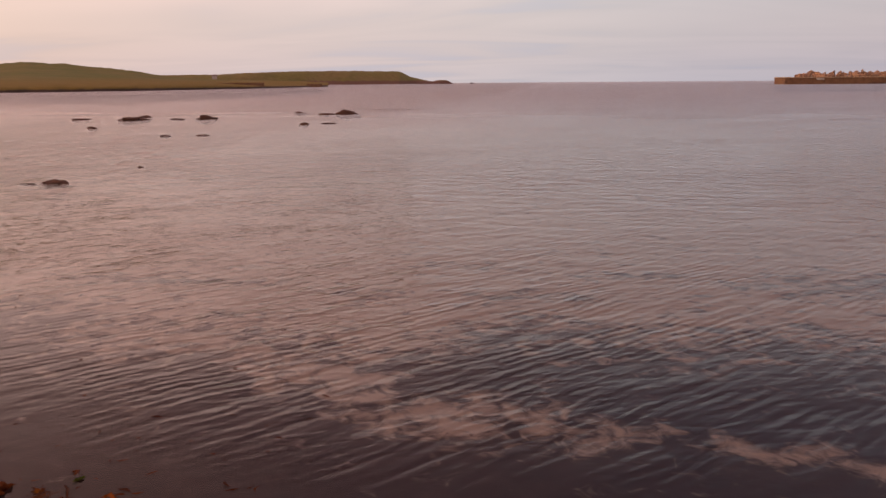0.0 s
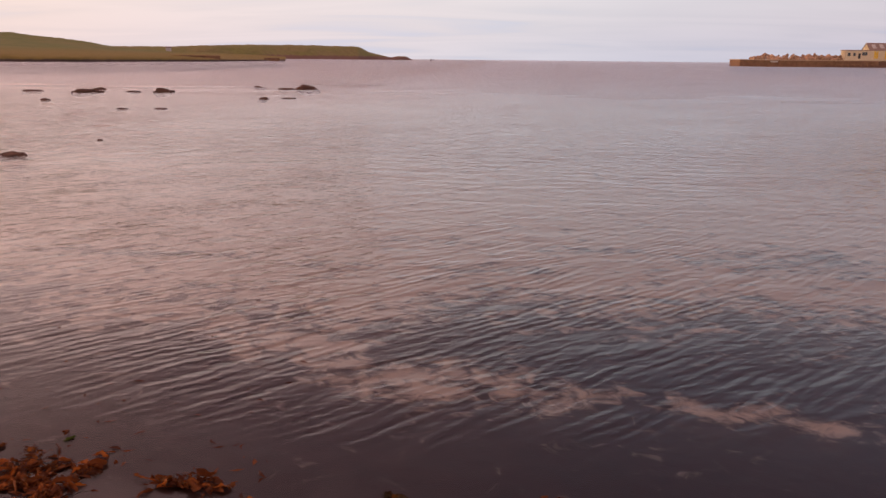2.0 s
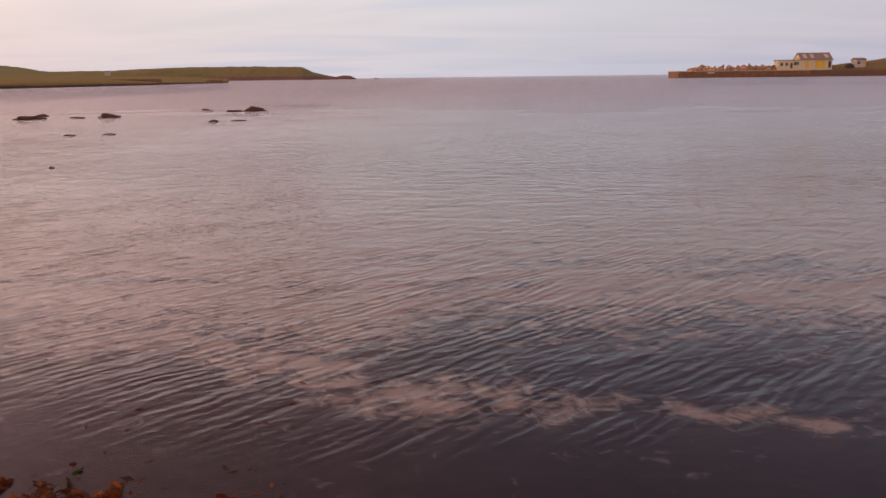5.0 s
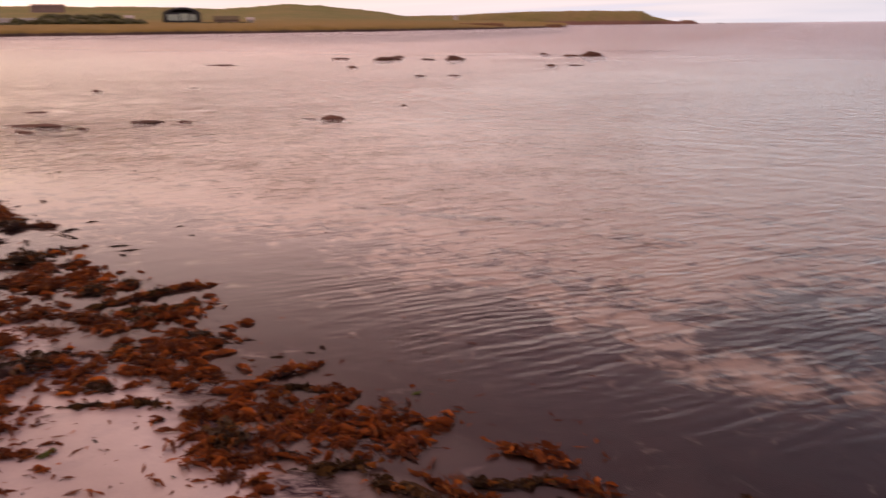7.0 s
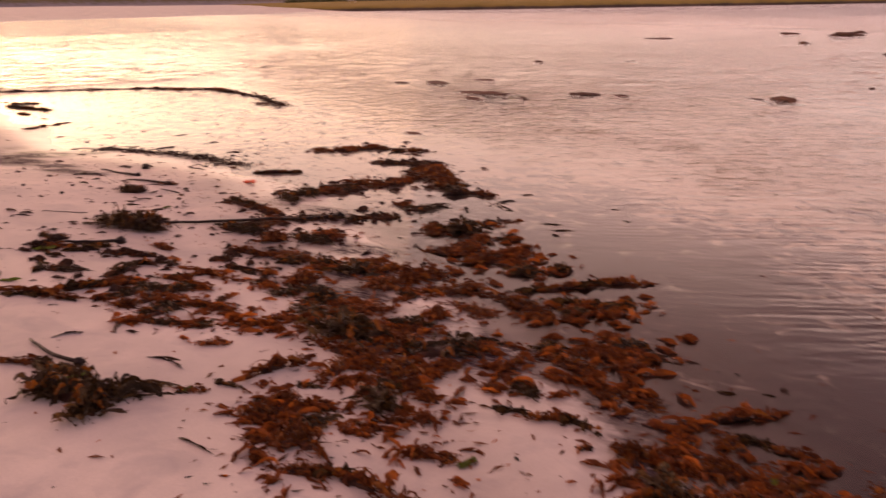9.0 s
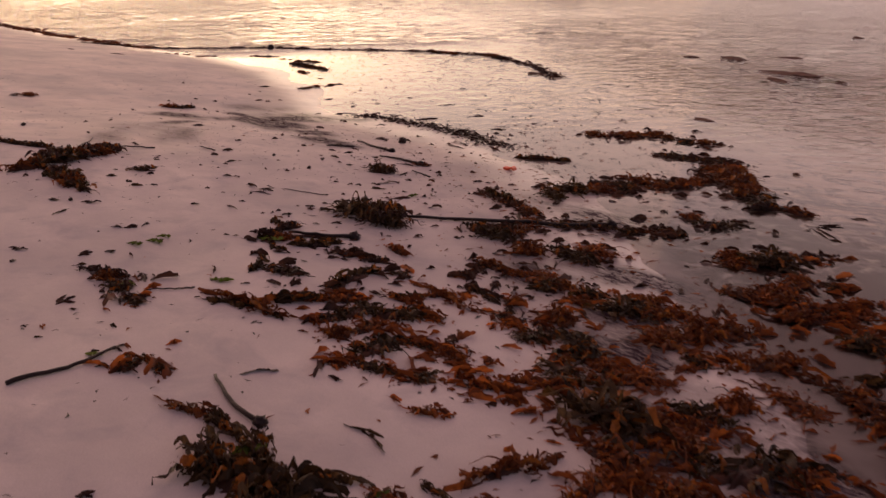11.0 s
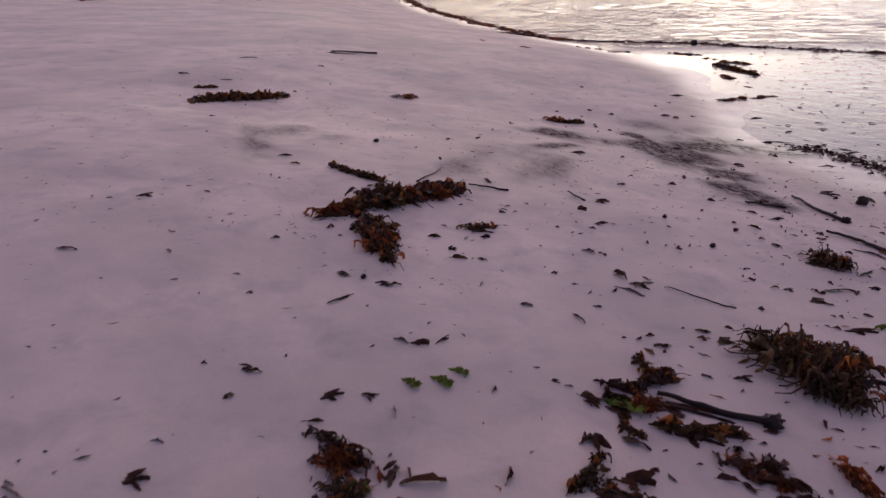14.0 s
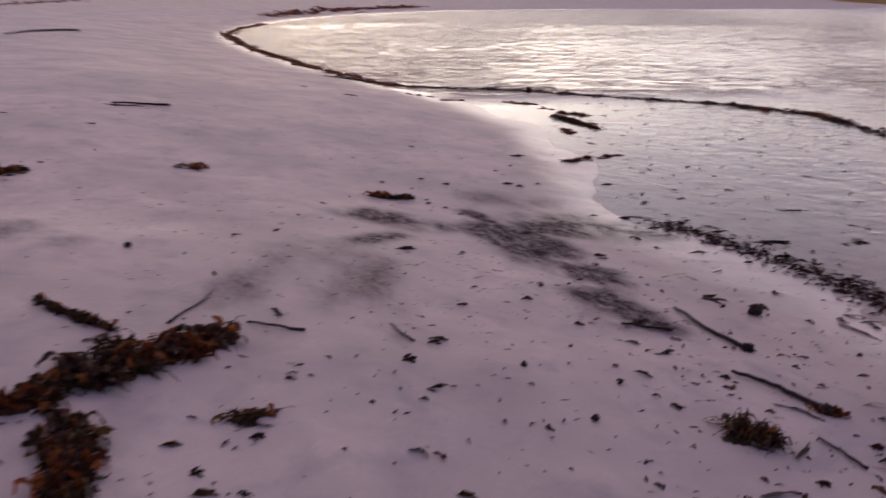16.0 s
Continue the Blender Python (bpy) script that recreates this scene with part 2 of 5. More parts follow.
    for size, high in ((1.4, 1.2), (0.75, 2.6), (0.38, 2.6)):
        swell = maths(t, "ADD", swell, maths(t, "MULTIPLY", noise_of(t, co, size, 1.5, 0.5, (0.75, 1.0, 1), 84, 0.4), high))
    h = maths(t, "ADD", h, maths(t, "MULTIPLY", maths(t, "MULTIPLY", swell, bay), 4.6))
    h = maths(t, "ADD", h, maths(t, "MULTIPLY", maths(t, "MULTIPLY", noise_of(t, co, 3.4, 2.5, 0.55, (0.8, 1.0, 1), 78, 0.5), maths(t, "SUBTRACT", pool, bay, True)), ramp(t, maths(t, "MULTIPLY", xyz.outputs[1], 0.1), [(0.45, 0.5), (0.70, 4.5)])))
    nb = node(t, "ShaderNodeBump", Distance=0.034)
    link(t, relief, nb.inputs["Strength"])
    link(t, h, nb.inputs["Height"])
    gloss = t.nodes.new("ShaderNodeBsdfGlossy")
    link(t, blur, gloss.inputs["Roughness"])
    clear = t.nodes.new("ShaderNodeBsdfTransparent")
    clear.inputs[0].default_value = (0.96, 0.96, 0.93, 1)
    fres = node(t, "ShaderNodeFresnel", IOR=1.333)
    mix = t.nodes.new("ShaderNodeMixShader")
    link(t, nb.outputs[0], gloss.inputs["Normal"]), link(t, nb.outputs[0], fres.inputs["Normal"])
    link(t, fres.outputs[0], mix.inputs[0]), link(t, clear.outputs[0], mix.inputs[1]), link(t, gloss.outputs[0], mix.inputs[2])
    link(t, mix.outputs[0], t.nodes["Material Output"].inputs[0])
    return m


def grass_material(name, green, brown, rock, shore, scale=0.05, heath=None):
    """Rough pasture over a stony foot: rock below the height of shore, grass above."""
    m, t, p, co = material(name)
    z = t.nodes.new("ShaderNodeSeparateXYZ")
    link(t, co, z.inputs[0])
    big, mid = noise_of(t, co, scale, 4, 0.6, (1, 1, 4)), noise_of(t, co, scale * 8, 4, 0.6)
    col = mixed(t, ramp(t, big, [(0.35, 0.0), (0.65, 1.0)]), green, brown)
    col = mixed(t, ramp(t, mid, [(0.4, 0.0), (0.8, 0.5)]), col, tuple(0.5 * v for v in brown))
    if heath:
        low = maths(t, "ADD", z.outputs[2], maths(t, "MULTIPLY", big, 4.0))
        col = mixed(t, ramp(t, maths(t, "DIVIDE", low, 12.0, True), [(0.38, 1.0), (0.62, 0.0)]), col, mixed(t, mid, heath, tuple(0.55 * v for v in heath)))
    edge = maths(t, "SUBTRACT", z.outputs[2], maths(t, "MULTIPLY", mid, shore * 0.8))
    col = mixed(t, ramp(t, maths(t, "DIVIDE", edge, shore, True), [(0.35, 1.0), (0.7, 0.0)]), col, rock)
    link(t, col, p.inputs["Base Color"])
    p.inputs["Roughness"].default_value = 0.95
    p.inputs["Specular IOR Level"].default_value = 0.1
    link(t, bump(t, mid, 0.6, 0.7), p.inputs["Normal"])
    return m


def simple(name, a, b, scale, rough=0.8, depth=0.004, metal=0.0, spec=0.5, per_object=0.0):
    """A surface that wavers between two colours, with grain."""
    m, t, p, co = material(name)
    n1, n2 = noise_of(t, co, scale, 5, 0.6), noise_of(t, co, scale * 6, 4, 0.7)
    col = mixed(t, ramp(t, n1, [(0.3, 0.0), (0.7, 1.0)]), a, b)
    col = mixed(t, ramp(t, n2, [(0.35, 0.35), (0.6, 0.0)]), col, tuple(0.45 * v for v in a))
    if per_object:
        info = t.nodes.new("ShaderNodeObjectInfo").outputs["Random"]
        hsv = t.nodes.new("ShaderNodeHueSaturation")
        link(t, maths(t, "ADD", maths(t, "MULTIPLY", info, per_object * 2), 1 - per_object), hsv.inputs["Value"])
        link(t, col, hsv.inputs["Color"])
        col = hsv.outputs[0]
    link(t, col, p.inputs["Base Color"])
    p.inputs["Roughness"].default_value, p.inputs["Metallic"].default_value = rough, metal
    p.inputs["Specular IOR Level"].default_value = spec
    link(t, bump(t, n2, depth, 0.6), p.inputs["Normal"])
    return m


SAND, WATER = sand_material(), water_material()
PASTURE = grass_material("pasture", (0.17, 0.19, 0.055), (0.26, 0.21, 0.075), (0.095, 0.062, 0.048), 0.75, 0.035, (0.33, 0.225, 0.06))
HEADLAND = grass_material("headland_turf", (0.24, 0.215, 0.065), (0.28, 0.21, 0.085), (0.22, 0.12, 0.085), 5.0, 0.02)
DUNE = grass_material("dune_grass", (0.115, 0.105, 0.040), (0.15, 0.115, 0.055), (0.27, 0.23, 0.23), 3.4, 0.08)
SEA_ROCK = simple("wet_sea_rock", (0.07, 0.035, 0.026), (0.18, 0.088, 0.055), 9, 0.8, 0.02, spec=0.2, per_object=0.2)
ARMOUR = simple("armour_stone", (0.40, 0.22, 0.13), (0.58, 0.36, 0.22), 0.8, 0.9, 0.1, per_object=0.35)
PIER_WALL = simple("weathered_pier_timber", (0.17, 0.085, 0.045), (0.32, 0.17, 0.085), 0.6, 0.9, 0.05)
PIER_DECK = simple("pier_concrete", (0.46, 0.32, 0.20), (0.56, 0.40, 0.26), 0.4, 0.9, 0.03)
CREAM = simple("cream_cladding", (0.62, 0.50, 0.32), (0.70, 0.58, 0.40), 0.5, 0.8, 0.01)
YELLOW = simple("yellow_door_paint", (0.75, 0.43, 0.02), (0.80, 0.50, 0.04), 0.5, 0.6, 0.01)
ROOF = simple("brown_roof_sheet", (0.26, 0.17, 0.13), (0.33, 0.22, 0.17), 0.5, 0.8, 0.02)
PALE = simple("pale_plaster", (0.50, 0.44, 0.38), (0.60, 0.54, 0.47), 0.5, 0.85, 0.01)
DARK = simple("dark_cladding", (0.030, 0.028, 0.028), (0.055, 0.050, 0.048), 0.4, 0.7, 0.01)
BRICK = simple("orange_brick", (0.70, 0.38, 0.18), (0.78, 0.46, 0.24), 0.5, 0.9, 0.01)
GLASS = simple("window_glass", (0.05, 0.055, 0.06), (0.08, 0.085, 0.09), 0.3, 0.12, 0.001)
GREENISH = simple("pale_green_sheet", (0.40, 0.47, 0.36), (0.50, 0.55, 0.44), 0.4, 0.5, 0.01)


def backdrop_material():
    """The far hill, dissolved in the low sun's glow, which is painted as emission."""
    m, t, p, co = material("glowing_far_hill")
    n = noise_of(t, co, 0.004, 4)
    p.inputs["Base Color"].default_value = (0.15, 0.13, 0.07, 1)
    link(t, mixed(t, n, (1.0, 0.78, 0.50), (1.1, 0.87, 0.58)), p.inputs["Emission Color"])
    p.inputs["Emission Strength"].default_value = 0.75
    return m


# ---- mesh helpers ----
def mesh_from(name, verts, faces, mat, smooth=True):
    me = bpy.data.meshes.new(name)
    me.from_pydata(verts, [], faces)
    me.materials.append(mat)
    if smooth:
        me.polygons.foreach_set("use_smooth", [True] * len(me.polygons))
    me.update()
    return me


def part(name, bm, mat, parent=None, label="", smooth=False):
    me = bpy.data.meshes.new(name)
    bm.to_mesh(me)
    bm.free()
    me.materials.append(mat)
    if smooth:
        me.polygons.foreach_set("use_smooth", [True] * len(me.polygons))
    ob = new(name, me)
    if parent is not None:
        ob.parent = parent
    if label:
        ob["label"] = label
    return ob


def box(bm, x0, x1, y0, y1, z0, z1, bevel=0.0):
    made = bmesh.ops.create_cube(bm, size=1.0)["verts"]
    bmesh.ops.scale(bm, vec=(x1 - x0, y1 - y0, z1 - z0), verts=made)
    bmesh.ops.translate(bm, vec=((x0 + x1) / 2, (y0 + y1) / 2, (z0 + z1) / 2), verts=made)
    if bevel:
        edges = list({e for v in made for e in v.link_edges})
        bmesh.ops.bevel(bm, geom=edges, offset=bevel, segments=1, affect="EDGES")
    return bm


def grid_faces(rows, cols):
    i = np.arange((rows - 1) * (cols - 1))
    a = i // (cols - 1) * cols + i % (cols - 1)
    return np.stack([a, a + 1, a + cols + 1, a + cols], 1).tolist()


def at_base(name, place, turn=0.0):
    ob = new(name)
    ob.matrix_basis = pose(*place, 0, 0, turn)
    return ob


# ---- the ground: beach, shoal and sea bed in one sheet ----
SHORE_X = [-400, -260, -190, -142, -120, -102, -86, -68, -55, -45, -38.8, -32.3, -27.5, -24.2, -20.3, -18, -14.3, -12.2, -11, -10.1, -8.6, -7, -5.5, -4, -1.5, 0, 60]
SHORE_Y = [900, 300, 112, 27, 8.3, 1, -4, -6.5, -7.2, -6.2, -4.5, -2.4, -0.46, 1.0, 2.9, 3.8, 4.0, 3.98, 4.42, 4.85, 5.1, 4.75, 4.3, 3.95, 3.12, 2.9, 2.9]
SHOAL_X = [-24, -23.4, -22, -20, -18.4, -16, -13, -11, -9, -7, -5, -3, -1.5, 0, 60]
SHOAL_Y = [0.9, 1.1, 3.9, 7.0, 8.4, 8.5, 8.3, 7.9, 7.0, 6.0, 5.1, 4.4, 4.15, 3.95, 3.95]


def shore(x):
    return np.interp(x, SHORE_X, SHORE_Y)


def shoal(x):
    return np.maximum(shore(x), np.interp(x, SHOAL_X, SHOAL_Y, left=-1e6, right=-1e6))


def height(x, y):
    """The lie of the sand, before its small unevenness."""
    x, y = np.asarray(x, float), np.asarray(y, float)
    tilt = np.sqrt(1 + ((shore(x + 0.5) - shore(x - 0.5))) ** 2)
    d = (shore(x) - y) / tilt
    up = np.maximum(d, 0)
    beach = 0.11 * np.minimum(up, 6) - 0.03 * (1 - np.exp(-up / 0.4)) + 0.035 * np.clip(up - 6, 0, 45)
    out = np.maximum(y - shoal(x), 0) / tilt
    bed = -0.012 - 0.035 * np.minimum(out, 8) - 0.02 * np.clip(out - 8, 0, 150) - 0.012 * np.clip(-d, 0, 1)
    return np.where(d > 0, beach, np.where(d < -0.3, bed, bed * (-d / 0.3)))


def rough_at(x):
    """The sand lies less even along the calm pool."""
    return 0.45 + 0.45 * np.clip((-x - 8) / 2, 0, 1)


def bumps(x, y, size, seed=0.0):
    x, y = 0.82 * x + 0.57 * y + 0.31, 0.82 * y - 0.57 * x + 0.17
    return np.array([noise.noise((a / size, b / size, seed)) for a, b in zip(np.ravel(x), np.ravel(y))]).reshape(np.shape(x))


def blob(x, y, cx, cy, rx, ry, turn=0.0):
    """1 in the middle of an ellipse, 0 at its rim and beyond -1."""
    c, s = math.cos(radians(turn)), math.sin(radians(turn))
    u, v = (x - cx) * c + (y - cy) * s, -(x - cx) * s + (y - cy) * c
    return 1 - np.sqrt((u / rx) ** 2 + (v / ry) ** 2)


def stroke_gap(x, y, x0, y0, x1, y1):
    """The distance to a line from one point to another."""
    dx, dy = x1 - x0, y1 - y0
    k = np.clip(((x - x0) * dx + (y - y0) * dy) / (dx * dx + dy * dy), 0, 1)
    return np.hypot(x - x0 - k * dx, y - y0 - k * dy)


def axis(lo, hi, step, far, growth=1.13):
    """Even steps between lo and hi, ever wider ones beyond."""
    grown, s, v = [], step, 0.0
    while v < far:
        s *= growth
        v += s
        grown.append(v)
    return np.concatenate([lo - np.array(grown[::-1]), np.arange(lo, hi, step), hi + np.array(grown)])


def build_ground():
    xs, ys = axis(-15.0, 4.0, 0.07, 4300), axis(-1.5, 11.0, 0.07, 4300)
    X, Y = np.meshgrid(xs, ys)
    Z = height(X, Y)
    n1, n2, n3 = bumps(X, Y, 1.7), bumps(X, Y, 0.45, 3.0), bumps(X, Y, 0.2, 7.0)
    dry = np.maximum(np.clip(Z / 0.10, 0.45, 1.0), rough_at(X))
    Z = Z + (0.020 * n1 + 0.009 * n2 + 0.004 * n3) * dry
    me = mesh_from("ground", np.stack([X, Y, Z], -1).reshape(-1, 3).tolist(), grid_faces(*X.shape), SAND)
    # weed growing on the bed: a dark belt off the beach, broken by pale sand
    out = Y - shoal(X)
    edge = np.interp(X, [-6, -4, -2, -0.5, 0.3, 1.5, 4], [7.6, 7.6, 6.8, 6.6, 7.4, 7.4, 7.2]) + 0.15 * np.sin(X * 3.1 + 0.6)
    cover = np.minimum(np.clip((edge - Y) * 1.2, -1.6, 1.45), np.clip((X + 7.0) * 0.6, -1.6, 1.45))
    pale = np.zeros_like(X)
    for cx, cy, rx, ry, turn, k in ((0.25, 5.12, 0.98, 0.46, -10, 1.05), (-0.85, 5.75, 0.9, 0.30, -30, 0.85), (2.25, 4.73, 0.95, 0.20, -22, 1.05),
                                    (-1.7, 6.35, 0.6, 0.2, -30, 0.7), (1.15, 5.2, 0.3, 0.08, -10, 0.7), (1.9, 6.5, 0.5, 0.12, 0, 0.4), (-2.8, 6.5, 0.8, 0.3, -10, 0.6)):
        pale = np.maximum(pale, k * np.clip(1.3 * blob(X, Y, cx, cy, rx, ry, turn) + 0.50, 0, 1))
    cover = cover + np.clip((5.1 - Y) * 1.2, 0, 0.8) * (X > -1.6) - 1.35 * pale
    for cx, cy, rx, ry in ((3.7, 9.3, 0.9, 0.45), (0.4, 8.5, 0.5, 0.2), (-1.1, 8.4, 0.35, 0.15), (1.6, 9.6, 0.4, 0.15), (-3.4, 8.7, 0.8, 0.2), (-0.2, 9.9, 0.4, 0.15)):
        cover = np.maximum(cover, 0.6 * np.clip(blob(X, Y, cx, cy, rx, ry) + 0.3, -1, 0.8) - 0.25)
    mottled = bumps(X + 0.3 * n2, Y + 0.3 * n3, 0.47, 11.0) * 0.7 + bumps(X + 0.2 * n2, Y, 0.20, 15.0) * 1.2
    cover = np.clip(cover + mottled + 0.25, -1, 1.6)
    # smears of rotted weed
    smear = np.zeros_like(X)
    for cx, cy, rx, ry, turn, k in SMEARS:
        smear = np.maximum(smear, k * np.clip(blob(X, Y, cx, cy, rx, ry, turn) * 1.4, 0, 1))
    for x0, y0, x1, y1, w, k in STREAKS + SWEEPS:
        smear = np.maximum(smear, k * np.clip(1.5 - stroke_gap(X, Y, x0, y0, x1, y1) / (1.2 * w + 0.05), 0, 1))
    streak = bumps(X + 0.5 * Y, (Y - 0.5 * X) * 2.0, 0.22, 23.0)
    smear = np.clip(smear * (1.0 + 0.9 * streak + 1.7 * n2), 0, 1.0)
    for name, values in (("weed_cover", cover), ("smear", smear)):
        a = me.attributes.new(name, "FLOAT", "POINT")
        a.data.foreach_set("value", values.ravel().astype(np.float32))
    return tagged(new("ground", me), "pale pinkish beach sand, wet at the water and weedy under it", "beach", kind="structure")


# middle, half lengths, turn and darkness of each smear
SMEARS = ((-4.6, 3.65, 1.0, 0.3, 25, 0.9), (-3.6, 3.7, 0.8, 0.35, -20, 0.9), (-2.6, 3.75, 0.8, 0.3, -10, 0.6), (-5.6, 4.2, 0.7, 0.3, 30, 0.8),
          (-1.7, 3.5, 0.5, 0.25, -10, 0.8), (-6.7, 4.7, 1.3, 0.55, 30, 0.8), (-5.2, 3.9, 1.3, 0.5, 20, 0.9), (-3.9, 3.4, 1.0, 0.45, -5, 0.9), (-1.4, 3.05, 0.9, 0.22, -12, 1.1), (-2.2, 3.35, 0.7, 0.22, -28, 1.0))
# start, end, breadth and darkness of each streak
STREAKS = ((-11.8, 2.53, -11.34, 2.79, 0.04, 0.9), (-11.24, 2.73, -10.84, 2.96, 0.18, 1.5), (-10.67, 2.9, -10.07, 3.14, 0.14, 1.2), (-9.94, 3.08, -9.5, 3.2, 0.1, 0.9),
           (-11.55, 3.07, -11.63, 3.85, 0.18, 1.0), (-11.8, 2.98, -12.04, 3.34, 0.14, 0.6), (-12.4, 2.72, -12.4, 3.21, 0.15, 0.35), (-10.28, 3.01, -10.37, 3.28, 0.07, 0.7),
           (-11.36, 1.75, -11.18, 2.16, 0.14, 0.9), (-10.54, 1.75, -10.78, 1.96, 0.04, 0.8), (-10.11, 1.84, -9.65, 1.83, 0.08, 0.5), (-10.32, 1.62, -9.26, 1.71, 0.09, 0.3))
SWEEPS = ((-9.16, 1.93, -8.87, 2.07, 0.02, 0.7), (-9.64, 1.8, -9.17, 1.96, 0.06, 0.5), (-10.15, 1.24, -9.3, 1.27, 0.05, 0.25), (-9.36, 3.13, -9.34, 3.39, 0.03, 0.7),
          (-9.97, -0.49, -8.88, -0.03, 0.05, 0.4), (-9.81, -0.31, -10.13, -0.17, 0.09, 0.45), (-9.91, 0.19, -9.66, 0.34, 0.06, 0.3), (-9.14, 1.11, -10.36, 1.41, 0.05, 0.3))
build_ground()

def build_water():
    """The sea: one sheet whose small waves are real relief where the water is deep enough."""
    xs, ys = axis(-62.0, -4.0, 0.15, 4300, 1.085), axis(-8.0, 34.0, 0.15, 4300, 1.042)
    ys = ys[ys > -16]
    X, Y = np.meshgrid(xs, ys)
    step = np.maximum(*np.meshgrid(np.gradient(xs), np.gradient(ys)))
    rnd = random.Random(17)
    gusts = 0.6 + 0.5 * np.sin(0.21 * X + 0.13 * Y + 1.0) * np.sin(0.09 * X - 0.17 * Y) + 0.3 * np.sin(0.5 * X + 0.31 * Y)
    west = np.clip((-X - 15.0) / 6.0, 0, 1)
    deep = np.clip((Y - shoal(X)) / 3.0, 0, 1) * np.maximum(west, np.clip((Y + 0.4 * np.maximum(X, -16) - 5.0) / 9.0, 0, 1))
    deep *= (1 - 0.6 * west) * np.clip(gusts, 0.45, 1.3) * np.clip((-X - 2) / 16 + np.clip((Y - 25) / 30, 0, 1), 0.2, 1)
    far = np.clip((Y - 30) / 25, 0, 1)
    Z = np.zeros_like(X)
    for i in range(60):
        small = i < 40
        long = rnd.choice((0.46, 0.52, 0.60, 0.70, 0.85, 1.1, 1.6) if small else (2.4, 3.3, 4.5, 6.5, 9.0)) * rnd.uniform(0.9, 1.1)
        way = radians(rnd.gauss(75, 42) if small else rnd.gauss(40, 30))
        k, bent = 2 * math.pi / long, 0.3 * long + 0.55
        wave = np.sin(k * (-math.sin(way) * X + math.cos(way) * Y) + rnd.uniform(0, 6.3) + bent * np.sin(0.35 / bent * X + rnd.uniform(0, 6)) + bent * np.sin(0.4 / bent * Y + rnd.uniform(0, 6)))
        Z += 0.031 / k * wave * np.clip(2 - 6 * step / long, 0, 1) * (1 if small else far)
    Z *= deep
    return tagged(new("water", mesh_from("water", np.stack([X, Y, Z], -1).reshape(-1, 3).tolist(), grid_faces(*X.shape), WATER)),
                  "shallow sea water, rippled, reflecting the pink dusk sky", "sea", kind="structure")


build_water()


# ---- the land round the bay, laid out by bearing from the beach ----
def land(name, mat, bearings, rows, label, category, rough=0.25, seed=0.0, step=0.25):
    """rows: (distances, heights) over the bearings, from the water up to the skyline and down behind."""
    az = np.arange(bearings[0], bearings[-1] + step / 2, step)
    verts, k = [], 0
    for dist, high in rows:
        d, h = np.interp(az, bearings, dist), np.interp(az, bearings, high)
        wob = bumps(az, az * 0 + k, 1.3, seed)
        fine = bumps(az, az * 0 + 3 * k, 0.35, seed + 5)
        d = d * (1 + 0.012 * wob)
        h = h * (1 + rough * 0.35 * wob + rough * 0.30 * fine) if 0 < k < len(rows) - 1 else h
        verts += [tuple(toward(a) * r + Vector((0.3, 0.5, z))) for a, r, z in zip(az, d, h)]
        k += 1
    return tagged(new(name, mesh_from(name, verts, grid_faces(len(rows), len(az)), mat)), label, category, kind="structure")


def rise(dist, el, eye=1.8):
    """The height that stands at an elevation of el degrees at that distance."""
    return [eye + d * math.tan(radians(e)) for d, e in zip(dist, el)]


B = [15.0, 17, 20, 23, 25.5, 27.4, 29.5, 31.2, 33.5, 35.4, 38, 42, 48, 53, 58, 62, 67]
D0 = [450, 400, 330, 300, 275, 262, 255, 250, 245, 240, 235, 228, 220, 218, 222, 235, 260]
TOP = [700.0] * len(B)
EL = [0.05, 0.16, 0.26, 0.34, 0.52, 0.88, 1.10, 1.28, 1.42, 1.26, 1.10, 1.25, 1.27, 1.30, 1.40, 1.15, 0.5]
crest = rise(TOP, EL)
land("coast", PASTURE, B, [(D0, [-1.0] * len(B)), ([d + 1.5 for d in D0], [0.1, 0.4, 0.6] + [0.8] * (len(B) - 3)), ([d + 5 for d in D0], [0.2, 0.6, 1.0] + [1.4] * (len(B) - 3)),
                           ([d + 25 for d in D0], [0.3, 0.9, 1.4] + [2.2] * (len(B) - 3)), ([d + 90 for d in D0], [0.4, 1.2, 2.0] + [min(3.2, c) for c in crest[3:]]),
                           ([560] * len(B), [0.55 * c + 0.8 for c in crest]), ([640] * len(B), [0.9 * c for c in crest]), (TOP, crest),
                           ([900] * len(B), [0.4 * c for c in crest]), ([1000] * len(B), [-1.0] * len(B))],
     "low green pasture coast with a brown stony shore", "coast", 0.12, 1.0)

B = [6.6, 7.0, 7.5, 8.0, 8.6, 9.5, 10.2, 12, 14, 17, 19, 22, 26, 31]
far_d = [1190, 1185, 1180, 1175, 1170, 1150, 1130, 1110, 1090, 1060, 1040, 1020, 1000, 980]
EL = [-0.05, 0.15, 0.17, 0.08, 0.20, 0.42, 0.76, 0.78, 0.82, 0.80, 0.76, 0.62, 0.58, 0.55]
crest = rise([d + 60 for d in far_d], EL)
land("headland", HEADLAND, B, [(far_d, [-1] * len(B)), ([d + 4 for d in far_d], [min(3.0, 0.5 * c) for c in crest]), ([d + 30 for d in far_d], [0.72 * c for c in crest]),
                               ([d + 60 for d in far_d], crest), ([d + 160 for d in far_d], [0.8 * c for c in crest]), ([d + 300 for d in far_d], [-1] * len(B))],
     "long green headland that falls in a brown cliff to the sea", "headland", 0.10, 2.0, 0.1)

